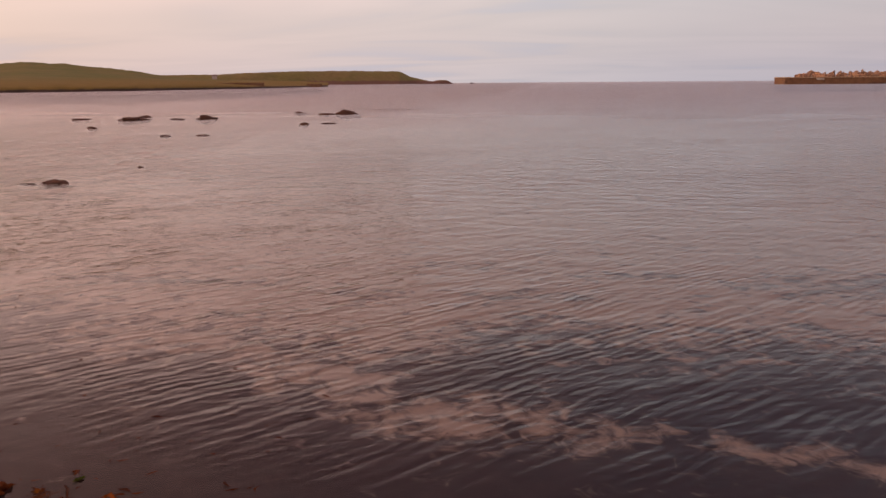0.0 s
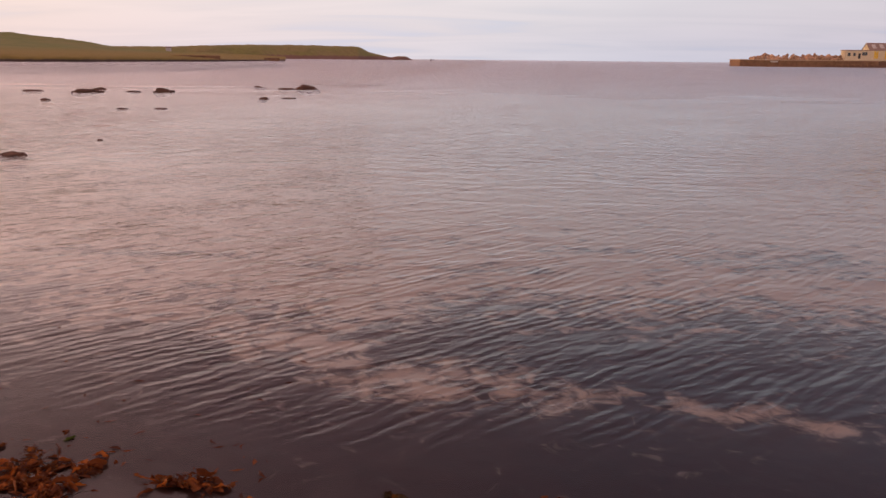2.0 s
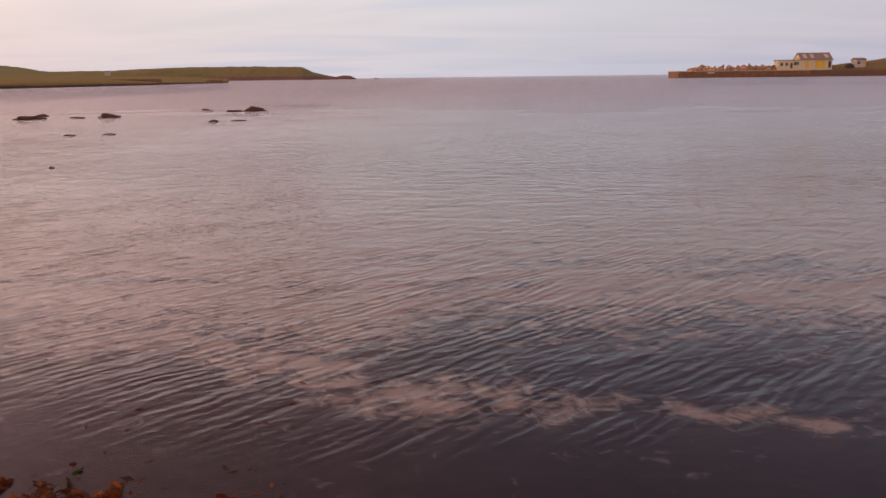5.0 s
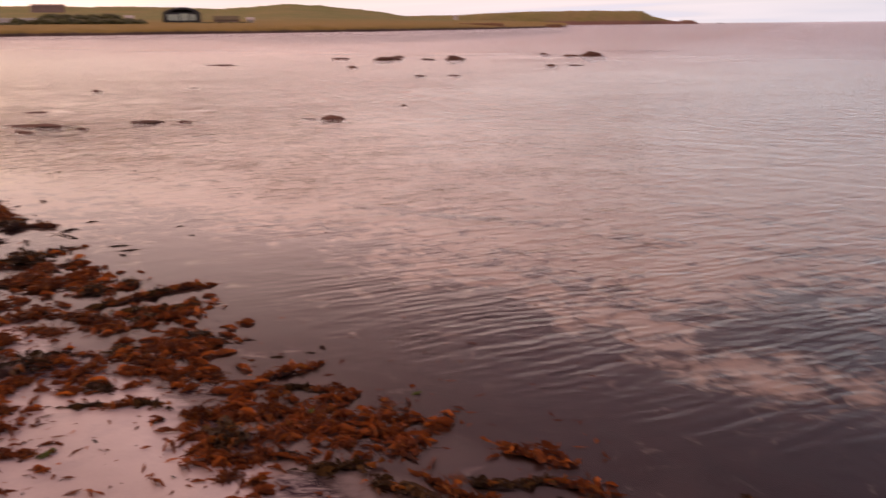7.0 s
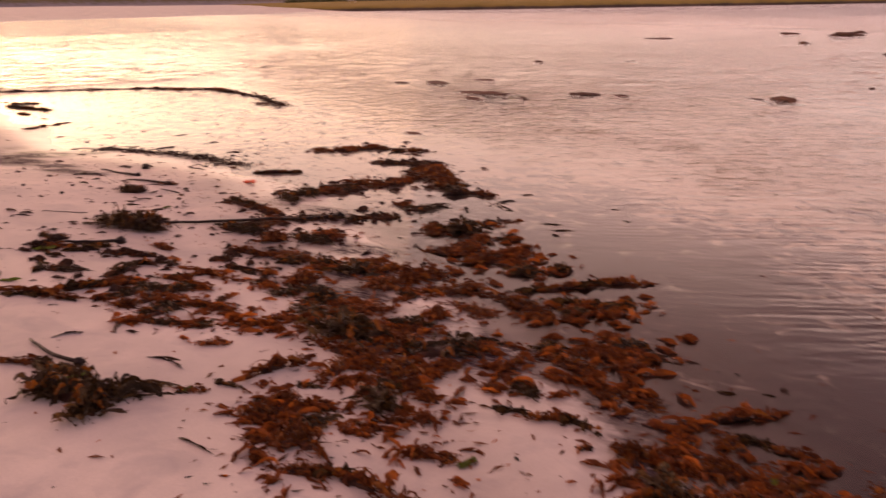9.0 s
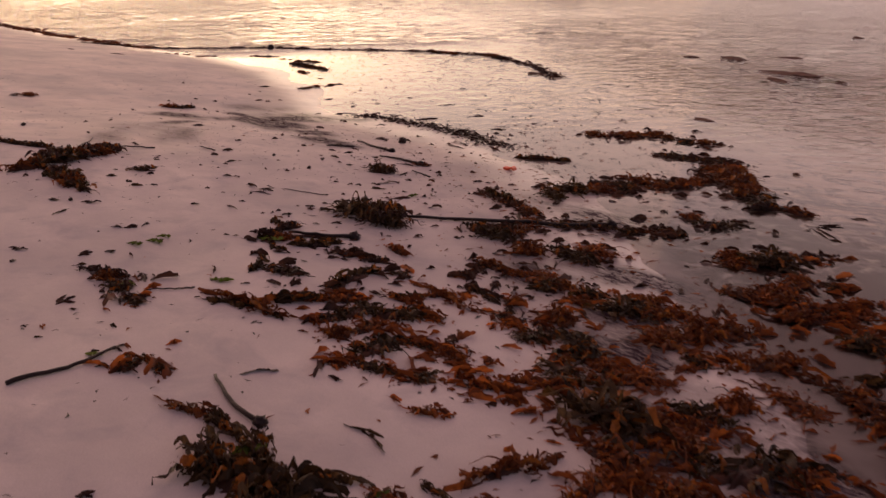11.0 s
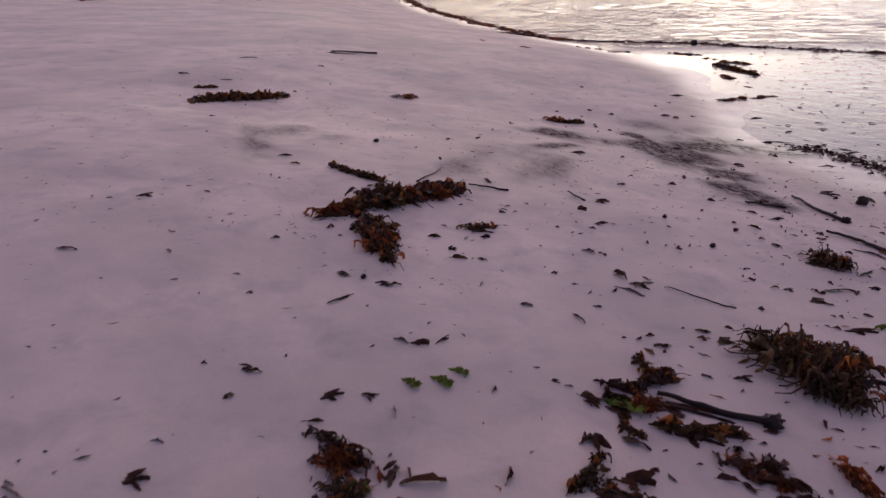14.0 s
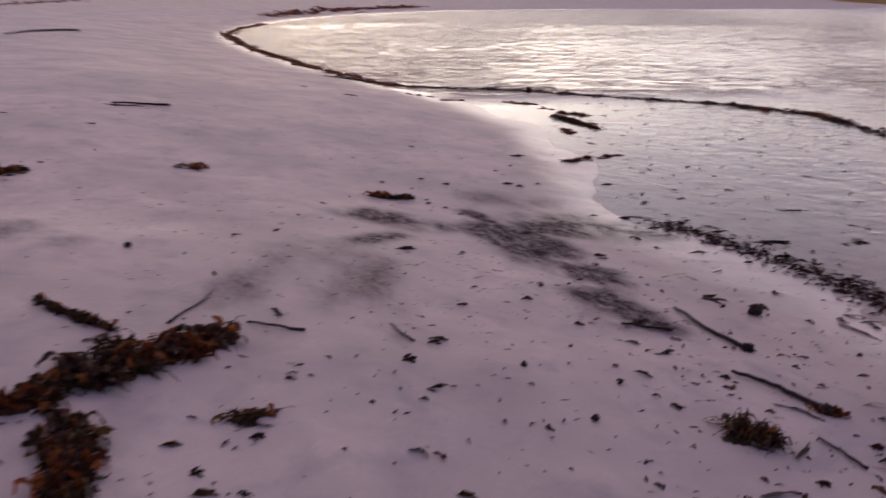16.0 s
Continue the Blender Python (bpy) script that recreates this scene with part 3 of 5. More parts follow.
B = [56, 60, 66, 70, 74, 79, 83, 89, 95, 102, 113, 122, 135, 150]
foot = [300, 290, 275, 262, 250, 232, 215, 192, 180, 170, 155, 145, 130, 115]
EL = [0.30, 0.38, 0.47, 0.55, 0.66, 0.62, 0.60, 0.66, 0.85, 1.0, 1.2, 1.3, 1.6, 1.8]
crest = rise([d + 12 for d in foot], EL)
land("dune_bank", DUNE, B, [([d - 12 for d in foot], [0.4] * len(B)), (foot, [1.7] * len(B)), ([d + 3 for d in foot], [0.62 * c for c in crest]),
                            ([d + 7 for d in foot], [0.85 * c for c in crest]), ([d + 12 for d in foot], crest), ([d + 40 for d in foot], [0.9 * c for c in crest]),
                            ([d + 90 for d in foot], [-1] * len(B))],
     "grassy dune bank with a bare sandy foot", "dunes", 0.25, 3.0)

B = [73, 75.5, 78.7, 81, 83, 85.2, 88.5, 93, 100, 108, 118, 130]
EL = [0.2, 0.62, 0.98, 1.35, 2.1, 2.68, 2.95, 3.1, 2.9, 2.4, 1.7, 0.3]
crest = rise([2600] * len(B), EL)
# this hill emits its own warm glow, in place of sunlit haze
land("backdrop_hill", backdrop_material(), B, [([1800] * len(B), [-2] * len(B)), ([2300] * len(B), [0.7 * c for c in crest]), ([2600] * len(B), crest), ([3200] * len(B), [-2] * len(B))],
     "distant hill with the glow of the low sun painted on as emission", "hill", 0.04, 4.0)


# ---- seaweed ----
def lie(x, y):
    """The height of the sand at a place, with its unevenness."""
    z = float(height(x, y))
    u, w = 0.82 * x + 0.57 * y + 0.31, 0.82 * y - 0.57 * x + 0.17
    n = [noise.noise((u / k, w / k, s)) for k, s in ((1.7, 0.0), (0.45, 3.0), (0.2, 7.0))]
    return z + (0.020 * n[0] + 0.009 * n[1] + 0.004 * n[2]) * max(min(max(z / 0.10, 0.45), 1.0), float(rough_at(x)))


def weed_material(name, dark, light, thin=0.25, rough=0.5):
    m, t, p, co = material(name)
    geo = t.nodes.new("ShaderNodeNewGeometry")
    info = t.nodes.new("ShaderNodeObjectInfo").outputs["Random"]
    local = t.nodes.new("ShaderNodeTexCoord").outputs["Object"]
    col = ramp(t, geo.outputs["Random Per Island"], [(0.0, dark), (0.7, tuple(0.66 * a + 0.34 * b for a, b in zip(dark, light))), (1.0, light)])
    spots, tone = noise_of(t, local, 14, 4, 0.65), noise_of(t, local, 5, 3, 0.6)
    col = mixed(t, ramp(t, tone, [(0.35, 0.75), (0.60, 0.0)]), col, dark)
    col = mixed(t, ramp(t, spots, [(0.35, 0.6), (0.65, 0.0)]), col, tuple(0.35 * v for v in dark))
    hsv = t.nodes.new("ShaderNodeHueSaturation")
    link(t, maths(t, "ADD", maths(t, "MULTIPLY", info, 0.7), 0.65), hsv.inputs["Value"])
    link(t, col, hsv.inputs["Color"])
    link(t, hsv.outputs[0], p.inputs["Base Color"])
    p.inputs["Roughness"].default_value = rough
    p.inputs["Specular IOR Level"].default_value = 0.18
    link(t, bump(t, spots, 0.01, 0.5), p.inputs["Normal"])
    if thin:
        back, mix = t.nodes.new("ShaderNodeBsdfTranslucent"), t.nodes.new("ShaderNodeMixShader")
        mix.inputs[0].default_value = thin
        link(t, hsv.outputs[0], back.inputs[0])
        link(t, p.outputs[0], mix.inputs[1]), link(t, back.outputs[0], mix.inputs[2])
        link(t, mix.outputs[0], t.nodes["Material Output"].inputs[0])
    return m


WRACK = weed_material("brown_wrack", (0.125, 0.033, 0.012), (0.62, 0.17, 0.030), 0.45, 0.45)
TORN = weed_material("dark_torn_frond", (0.040, 0.017, 0.012), (0.15, 0.060, 0.030), 0.25, 0.45)
AMBER = weed_material("amber_kelp_blade", (0.22, 0.060, 0.010), (0.62, 0.22, 0.035), 0.45, 0.42)
MUSH = weed_material("matted_wrack", (0.050, 0.017, 0.010), (0.16, 0.050, 0.020), 0.0, 0.5)
STALK = weed_material("dark_kelp_stalk", (0.018, 0.010, 0.009), (0.070, 0.030, 0.020), 0.0, 0.45)
LETTUCE = weed_material("green_sea_lettuce", (0.11, 0.15, 0.015), (0.32, 0.37, 0.05), 0.35)
OLIVE = weed_material("olive_weed", (0.036, 0.018, 0.008), (0.19, 0.092, 0.026), 0.30, 0.45)


def ribbon(verts, faces, rnd, x, y, z, heading, length, width, curl, lift, steps=7):
    """One wavering blade, four points wide, its edges rolled up and ruffled."""
    first, step = len(verts), length / steps
    roll, arch = rnd.uniform(-0.8, 0.8), rnd.uniform(0.1, 1.0) * lift
    phase, rolled = rnd.uniform(0, 6.3), rnd.uniform(-2.6, 2.6)
    for i in range(steps + 1):
        f = i / steps
        w = width * (0.30 + 0.70 * math.sin(math.pi * min(0.10 + 0.84 * f, 1.0))) * rnd.uniform(0.6, 1.3)
        px, py = -math.sin(heading), math.cos(heading)
        h = z + arch * math.sin(math.pi * f) * (0.6 + 0.4 * math.sin(phase + 5 * f)) + 0.15 * width
        k = rolled * (0.5 + 0.5 * math.sin(phase + 4 * f)) + 0.3
        for u in (-0.5, -0.17, 0.17, 0.5):
            out, up = math.sin(u * k) / k * w, (1 - math.cos(u * k)) / k * w + 0.10 * w * rnd.uniform(-1, 1)
            side = out * math.cos(roll) - up * math.sin(roll)
            verts.append((x + px * side, y + py * side, max(h + out * math.sin(roll) + up * math.cos(roll), 0.003)))
        heading += rnd.gauss(0, curl)
        roll += rnd.gauss(0, 0.45)
        x, y = x + math.cos(heading) * step, y + math.sin(heading) * step
    for i in range(steps):
        for j in range(3):
            a = first + 4 * i + j
            faces.append((a, a + 1, a + 5, a + 4))


def tube(verts, faces, points, radii, sides=6):
    first = len(verts)
    for i, (p, r) in enumerate(zip(points, radii)):
        q = points[min(i + 1, len(points) - 1)] if i < len(points) - 1 else p
        o = points[i - 1] if i else p
        d = (Vector(q) - Vector(o)).normalized()
        s = d.cross(Vector((0, 0, 1))).normalized()
        u = s.cross(d)
        for k in range(sides):
            a = 2 * math.pi * k / sides
            verts.append(tuple(Vector(p) + s * (r * math.cos(a)) + u * (r * math.sin(a))))
    for i in range(len(points) - 1):
        for k in range(sides):
            a, b = first + i * sides + k, first + i * sides + (k + 1) % sides
            faces.append((a, b, b + sides, a + sides))
    faces.append(tuple(range(first + sides - 1, first - 1, -1)))
    faces.append(tuple(range(first + (len(points) - 1) * sides, first + len(points) * sides)))


def child(name, verts, faces, mat, parent, label=""):
    ob = new(name, mesh_from(name, verts, faces, mat))
    ob.parent = parent
    if label:
        ob["label"] = label
    return ob


def clump(seed, ribbons, width, reach, lift, mat=WRACK, amber=3, stalks=1, name="seaweed_clump", spread=0.40, twist=0.7, drawn=0.0, pad=0.8):
    """A heap of torn weed about one metre across, to be scaled. drawn: how far it is drawn out along x."""
    rnd = random.Random(seed)
    thing = new(name)
    lobes = [(rnd.uniform(-0.30, 0.30), rnd.uniform(-0.30, 0.30), rnd.uniform(0.12, 0.26)) for _ in range(4)]
    v, f = [], []
    for _ in range(ribbons):
        cx, cy, cr = rnd.choice(lobes)
        r, a = cr * math.sqrt(rnd.random()) * spread / 0.30, rnd.uniform(0, 6.3)
        u, w = cx + r * math.cos(a), cy + r * math.sin(a)
        way = rnd.uniform(0, 6.3)
        if drawn:
            u, w = u * (1 + drawn), w * (1 - 0.75 * drawn)
            way = rnd.gauss(0, 1.1 - 0.8 * drawn) + math.pi * rnd.randint(0, 1)
        mid = max(0.0, 1 - math.hypot(u, w) / 0.55)
        ribbon(v, f, rnd, u, w, rnd.uniform(0, 0.9) * lift * mid, way, reach * rnd.choice((0.3, 0.45, 0.6, 0.8, 1.0, 1.5)),
               width * rnd.choice((0.35, 0.5, 0.6, 0.8, 1.0, 1.5)), twist, lift)
    child("fronds", v, f, mat, thing)["kind"] = "stuff"
    # the matted underside, with a ragged rim
    v, f, rings, n = [(0, 0, 0.5 * lift)], [], 5, 36
    for j in range(1, rings + 1):
        for i in range(n):
            a, k = 2 * math.pi * i / n, j / rings
            u = Vector((math.cos(a), math.sin(a), seed * 1.7))
            r = k * 0.30 * pad * (1 + 0.6 * noise.noise(u * 1.3) + 0.8 * noise.noise(u * 3.0) + 0.5 * noise.noise(u * 7.0))
            z = lift * (0.60 * (1 - k * k) + 0.50 * noise.noise((r * 9 * math.cos(a), r * 9 * math.sin(a), seed)) * (1 - k) ** 0.5)
            v.append((r * math.cos(a) * (1 + drawn), r * math.sin(a) * (1 - 0.7 * drawn), max(z, 0.002) if j < rings else -0.01))
    f += [(0, 1 + i, 1 + (i + 1) % n) for i in range(n)]
    f += [(1 + j * n + i, 1 + (j + 1) * n + i, 1 + (j + 1) * n + (i + 1) % n, 1 + j * n + (i + 1) % n) for j in range(rings - 1) for i in range(n)]
    child("matted_weed", v, f, MUSH, thing)
    for _ in range(amber):
        v, f = [], []
        r, a = 0.34 * math.sqrt(rnd.random()), rnd.uniform(0, 6.3)
        ribbon(v, f, rnd, r * math.cos(a) * (1 + drawn), r * math.sin(a) * (1 - drawn), 0.45 * lift, rnd.gauss(0, 0.5) if drawn > 0.6 else rnd.uniform(0, 6.3), reach * rnd.uniform(0.4, 0.8), width * rnd.uniform(1.0, 1.9), 0.4, lift * 0.8)
        child("kelp_blade", v, f, AMBER, thing, "amber kelp blade")
    for _ in range(stalks):
        v, f = [], []
        a, r = rnd.uniform(0, 6.3), rnd.uniform(0, 0.2)
        x, y, h = r * math.cos(a), r * math.sin(a), rnd.gauss(0, 0.4) if drawn else rnd.uniform(0, 6.3)
        pts = []
        for i in range(8):
            pts.append((x, y, 0.04 + lift * 0.6 * rnd.random() * math.sin(math.pi * i / 7)))
            x, y, h = x + 0.11 * math.cos(h), y + 0.11 * math.sin(h), h + rnd.gauss(0, 0.3)
        tube(v, f, pts, [0.016 - 0.0015 * i for i in range(8)], 5)
        child("stalk", v, f, STALK, thing)
    return thing


def frond(seed, ribbons=3):
    """A few torn blades, stuck together, one metre long and half as wide."""
    rnd = random.Random(seed)
    v, f = [], []
    for i in range(ribbons):
        long = 0.95 if i == 0 else rnd.uniform(0.35, 0.8)
        ribbon(v, f, rnd, -0.48 + rnd.uniform(0, 0.95 - long), rnd.uniform(-0.14, 0.14) if i else 0.0, 0.0, rnd.gauss(0, 0.25), long, rnd.uniform(0.20, 0.46), 0.30, 0.15, 7)
    return new("seaweed_frond", mesh_from("seaweed_frond", v, f, TORN if seed % 3 else OLIVE))


MATS = [clump(10 + i, 90, 0.078, 0.42, 0.20, OLIVE if i in (0, 5) else WRACK, 4 if i % 3 else 8, 1, spread=0.34, twist=0.55 if i % 2 else 0.85, drawn=(0.0, 0.5, 0.3)[i % 3]) for i in range(9)]
GOLD = [clump(70 + i, 60, 0.085, 0.40, 0.24, WRACK, 18, 0, spread=0.34, twist=0.7) for i in range(3)]
HANKS = [clump(80 + i, 46, 0.135, 0.42, 0.14, OLIVE if i % 2 else WRACK, 2, 1, spread=0.34, twist=0.75, drawn=0.5, pad=0.6) for i in range(4)]
STRAPS = [clump(90 + i, 60, 0.12, 0.38, 0.16, (TORN, OLIVE, WRACK, OLIVE)[i], 4, 1, "kelp_heap", spread=0.28, twist=0.75, drawn=0.6, pad=0.9) for i in range(4)]
BUSHES = [clump(40 + i, 130, 0.058, 0.38, 0.26, OLIVE if i != 1 else TORN, 4, 4, "seaweed_bush", 0.32, 0.6) for i in range(3)]
STREAMERS = [frond(60 + i, 1 + i % 4) for i in range(10)]
for some, label, group in ((MATS, "heap of torn brown wrack with amber kelp blades, on wet sand", "washed-up weed"),
                           (GOLD, "heap of wet orange-brown kelp blades at the water's edge", "washed-up weed"),
                           (HANKS, "long dark hank of torn kelp straps and stalks, on sand", "hanks of kelp"),
                           (STRAPS, "heap of broad dark kelp straps tangled on pale sand", "hanks of kelp"),
                           (BUSHES, "bushy olive-brown seaweed clump with fine strands, on sand", "bushy weed"),
                           (STREAMERS, "torn dark brown seaweed frond lying flat on the sand", "loose fronds")):
    for ob in some:
        tagged(ob, label, "seaweed", group)
used = set()
dice = random.Random(5)


def put(ob, x, y, size, turn, flat=1.0, z=None, wide=1.0):
    """A copy of a clump or frond on the sand; the first one is the template itself."""
    z = max(lie(x, y), -0.004) - 0.003 * size if z is None else z
    slope = math.degrees(math.atan((lie(x, y + 0.2) - lie(x, y - 0.2)) / 0.4)) if z > 0 else 0.0
    m = pose(x, y, z, slope, 0, 0) @ pose(0, 0, 0, 0, 0, turn) @ Matrix.Diagonal((size, size * wide, size * flat, 1))
    if ob in used:
        return copy_thing(ob, m @ Matrix.Diagonal((*[1 / k for k in ob.scale], 1)))
    used.add(ob)
    ob.matrix_basis = m
    return ob


loose = {WRACK: ([], []), TORN: ([], [])}


def strewn(x, y, size, turn, flat=0.7):
    """One more frond in the sheet of loose shreds."""
    loose_v, loose_f = loose[WRACK if x > -5.4 + dice.gauss(0, 0.4) else TORN]
    ob, z, k = dice.choice(STREAMERS), max(lie(x, y), -0.003), len(loose_v)
    m = pose(x, y, z, 0, 0, turn) @ Matrix.Diagonal((size, size * 0.42, size * flat, 1))
    loose_v.extend(tuple(m @ p.co) for p in ob.data.vertices)
    loose_f.extend(tuple(k + i for i in q.vertices) for q in ob.data.polygons)


taken = []


def scatter(strokes):
    """Clumps over broad strokes of weed: start, end and breadth of each, in metres; none lies on another."""
    for x0, y0, x1, y1, w in strokes:
        if w < 0.052:
            lay_hanks([(x0, y0, x1, y1, w)])
            continue
        length, r = math.hypot(x1 - x0, y1 - y0), 0.62 * w
        along = math.degrees(math.atan2(y1 - y0, x1 - x0))
        for _ in range(round((length + 2 * r) * 2 * r / 0.0016) + 3):
            k, a, d = dice.random(), dice.uniform(0, 6.3), r * math.sqrt(dice.random())
            x, y = x0 + (x1 - x0) * k + d * math.cos(a), y0 + (y1 - y0) * k + d * math.sin(a)
            size = min(max(2.0 * w, 0.075), 0.34) * dice.choice((0.6, 0.75, 0.9, 1.0, 1.2))
            if any((x - p) ** 2 + (y - q) ** 2 < ((0.335 if w > 0.115 else 0.42) * (size + s)) ** 2 for p, q, s in taken):
                continue
            taken.append((x, y, size))
            if x > -2.9 and dice.random() < 0.35:
                continue
            kinds = GOLD if dice.random() < (0.38 if x > -3.0 else 0.05) else MATS[::5] if x < -4.2 and dice.random() < 0.3 else MATS
            put(dice.choice(kinds), x, y, size, along + dice.gauss(0, 45), dice.uniform(0.55, 1.1))
            for _ in range(12):
                strewn(x + dice.gauss(0, 0.65 * size), y + dice.gauss(0, 0.65 * size), dice.choice((0.03, 0.05, 0.07, 0.09, 0.12, 0.16)), along + dice.gauss(0, 50), 0.8)


def lay_hanks(strokes):
    """Drawn-out hanks of kelp, end over end along each stroke, two deep where it is broad."""
    for x0, y0, x1, y1, w in strokes:
        length = math.hypot(x1 - x0, y1 - y0)
        along = math.degrees(math.atan2(y1 - y0, x1 - x0))
        n = max(1, round(length / (0.13 if w > 0.1 else 0.17)))
        for i in range(n):
            k, j = (i + 0.5) / n, 0.30 * w
            size = max(min(length / n * 1.15, 0.36), 0.08) * (1.75 if w > 0.1 else 1.05)
            put(dice.choice(STRAPS if x0 < -5.8 else HANKS), x0 + (x1 - x0) * k + dice.uniform(-j, j), y0 + (y1 - y0) * k + dice.uniform(-j, j), size, along + dice.gauss(0, 14),
                dice.uniform(0.7, 1.1), wide=min(max(2.0 * w / size, 0.5), 1.4))


def lay_fronds(spots):
    """Single torn fronds: place, length, turn, and breadth against length."""
    for x, y, s, turn, wide in spots:
        put(dice.choice(STREAMERS), x, y, s, turn, 0.7 * min(1.0, 0.07 / s) if s > 0.1 else 0.7, wide=min(1.5 * wide, 1.2))


# the thick bank of weed between the beach and the calm water
scatter([
    (-9.85, 6.22, -9.4, 6.98, 0.13), (-9.11, 6.87, -8.92, 7.05, 0.11), (-8.58, 6.29, -8.16, 6.73, 0.12), (-7.95, 6.5, -6.89, 6.1, 0.2), (-7.59, 4.62,
    -7.62, 5.23, 0.13), (-7.7, 5.28, -7.5, 6.04, 0.14), (-6.72, 5.96, -6.38, 6.17, 0.05), (-7.11, 2.76, -7.03, 3.18, 0.12), (-8.97, 4.98, -8.67, 5.33,
    0.05), (-6.6, 3.57, -6.66, 3.97, 0.12), (-6.83, 3.99, -6.35, 5.01, 0.09), (-7.59, 4.07, -7.07, 4.16, 0.08), (-6.17, 3.73, -6.09, 4.11, 0.15), (-6.65,
    5.27, -6.37, 5.4, 0.11), (-5.81, 4.94, -5.53, 5.17, 0.14), (-5.7, 5.31, -5.52, 5.58, 0.06), (-5.67, 3.59, -5.41, 3.74, 0.15), (-5.07, 3.37, -4.79,
    3.43, 0.18), (-5.28, 3.82, -5.12, 4.17, 0.18)])
scatter([
    (-4.83, 3.94, -4.87, 4.33, 0.17), (-5.28, 4.69, -5.07, 4.84, 0.14), (-4.9, 4.7, -4.73, 5.04, 0.12), (-4.96, 5.07, -4.83, 5.19, 0.08), (-4.47, 4.8,
    -4.35, 5.03, 0.09), (-5.41, 5.12, -5.15, 5.2, 0.09), (-4.67, 3.23, -4.46, 3.45, 0.16), (-4.31, 3.17, -4.17, 3.44, 0.17), (-4.12, 3.4, -4.19, 3.82,
    0.13), (-4.58, 3.88, -4.49, 4.28, 0.12), (-4.26, 3.84, -4.03, 4.34, 0.13), (-4.16, 4.42, -3.79, 4.22, 0.09), (-4.19, 4.52, -3.85, 5.19, 0.05), (-4.02,
    3.07, -3.79, 3.46, 0.16), (-3.79, 3.46, -3.72, 3.68, 0.15), (-3.68, 2.8, -3.63, 2.95, 0.06), (-3.8, 2.87, -3.78, 3.15, 0.09), (-3.65, 3.07, -3.54,
    3.42, 0.14), (-3.52, 2.89, -3.36, 3.14, 0.13)])
scatter([
    (-3.49, 3.56, -3.35, 3.67, 0.1), (-3.27, 3.4, -3.15, 3.51, 0.09), (-3.76, 4.15, -3.66, 4.49, 0.09), (-3.6, 4.46, -3.56, 4.83, 0.08), (-3.45, 3.92,
    -3.26, 4.18, 0.07), (-3.24, 3.81, -3.08, 3.85, 0.13), (-3.32, 4.18, -3.11, 4.27, 0.08), (-5.58, 3.15, -5.34, 3.28, 0.09), (-5.21, 3.18, -4.93, 3.16,
    0.06), (-5.81, 3.53, -5.55, 3.61, 0.07), (-4.97, 2.59, -4.77, 2.76, 0.06), (-4.57, 2.68, -4.44, 2.93, 0.06), (-4.69, 2.44, -4.64, 2.65, 0.06), (-4.42,
    2.43, -4.34, 2.51, 0.05), (-4.59, 2.88, -4.46, 3.15, 0.04), (-5.5, 2.69, -5.5, 2.98, 0.03), (-5.25, 2.74, -5.19, 2.79, 0.04), (-5.54, 2.05, -5.5,
    2.42, 0.03), (-5.29, 2.25, -5.24, 2.55, 0.11)])
scatter([
    (-5.05, 2.16, -4.97, 2.4, 0.11), (-4.81, 2.22, -4.7, 2.38, 0.09), (-5.71, 2.41, -5.54, 2.47, 0.06), (-5.56, 1.78, -5.43, 2.03, 0.04), (-4.95, 1.41,
    -4.82, 1.54, 0.06), (-4.57, 1.57, -4.43, 1.66, 0.05), (-4.44, 1.62, -4.29, 1.78, 0.04), (-4.05, 1.89, -3.98, 2.05, 0.04), (-3.93, 2.49, -3.95, 2.72,
    0.04), (-3.73, 2.62, -3.67, 2.67, 0.05), (-3.91, 2.12, -3.85, 2.19, 0.05), (-3.93, 2.29, -3.85, 2.36, 0.03), (-3.68, 2.34, -3.58, 2.53, 0.07), (-3.54,
    2.26, -3.48, 2.48, 0.08), (-3.55, 2.49, -3.47, 2.62, 0.05), (-3.11, 3.74, -2.9, 3.85, 0.09), (-3.26, 3.8, -3.1, 3.85, 0.08), (-3.14, 4.22, -2.93, 4.3,
    0.09), (-3.38, 4.35, -3.18, 4.41, 0.11)])
scatter([
    (-2.83, 3.99, -2.66, 4.05, 0.08), (-3.78, 4.52, -3.71, 4.72, 0.07), (-2.42, 3.78, -2.28, 3.84, 0.08), (-2.4, 3.58, -2.31, 3.67, 0.07), (-2.39, 3.96,
    -2.34, 4.17, 0.05), (-2.23, 3.95, -1.96, 3.98, 0.05), (-2.16, 3.67, -1.98, 3.7, 0.1), (-1.93, 3.74, -1.81, 3.85, 0.08), (-1.73, 3.93, -1.62, 3.91,
    0.09), (-2.35, 3.36, -2.13, 3.38, 0.11), (-1.73, 3.75, -1.61, 3.8, 0.06), (-3.06, 3.3, -2.67, 3.51, 0.03), (-3.38, 2.23, -3.19, 2.33, 0.1), (-3.54,
    2.38, -3.47, 2.57, 0.07), (-3.24, 2.59, -3.15, 2.91, 0.06), (-3.49, 2.96, -3.31, 3.1, 0.07), (-3.73, 2.87, -3.72, 3.02, 0.06), (-2.92, 2.68, -2.7,
    2.66, 0.08), (-2.98, 2.3, -2.89, 2.42, 0.05)])
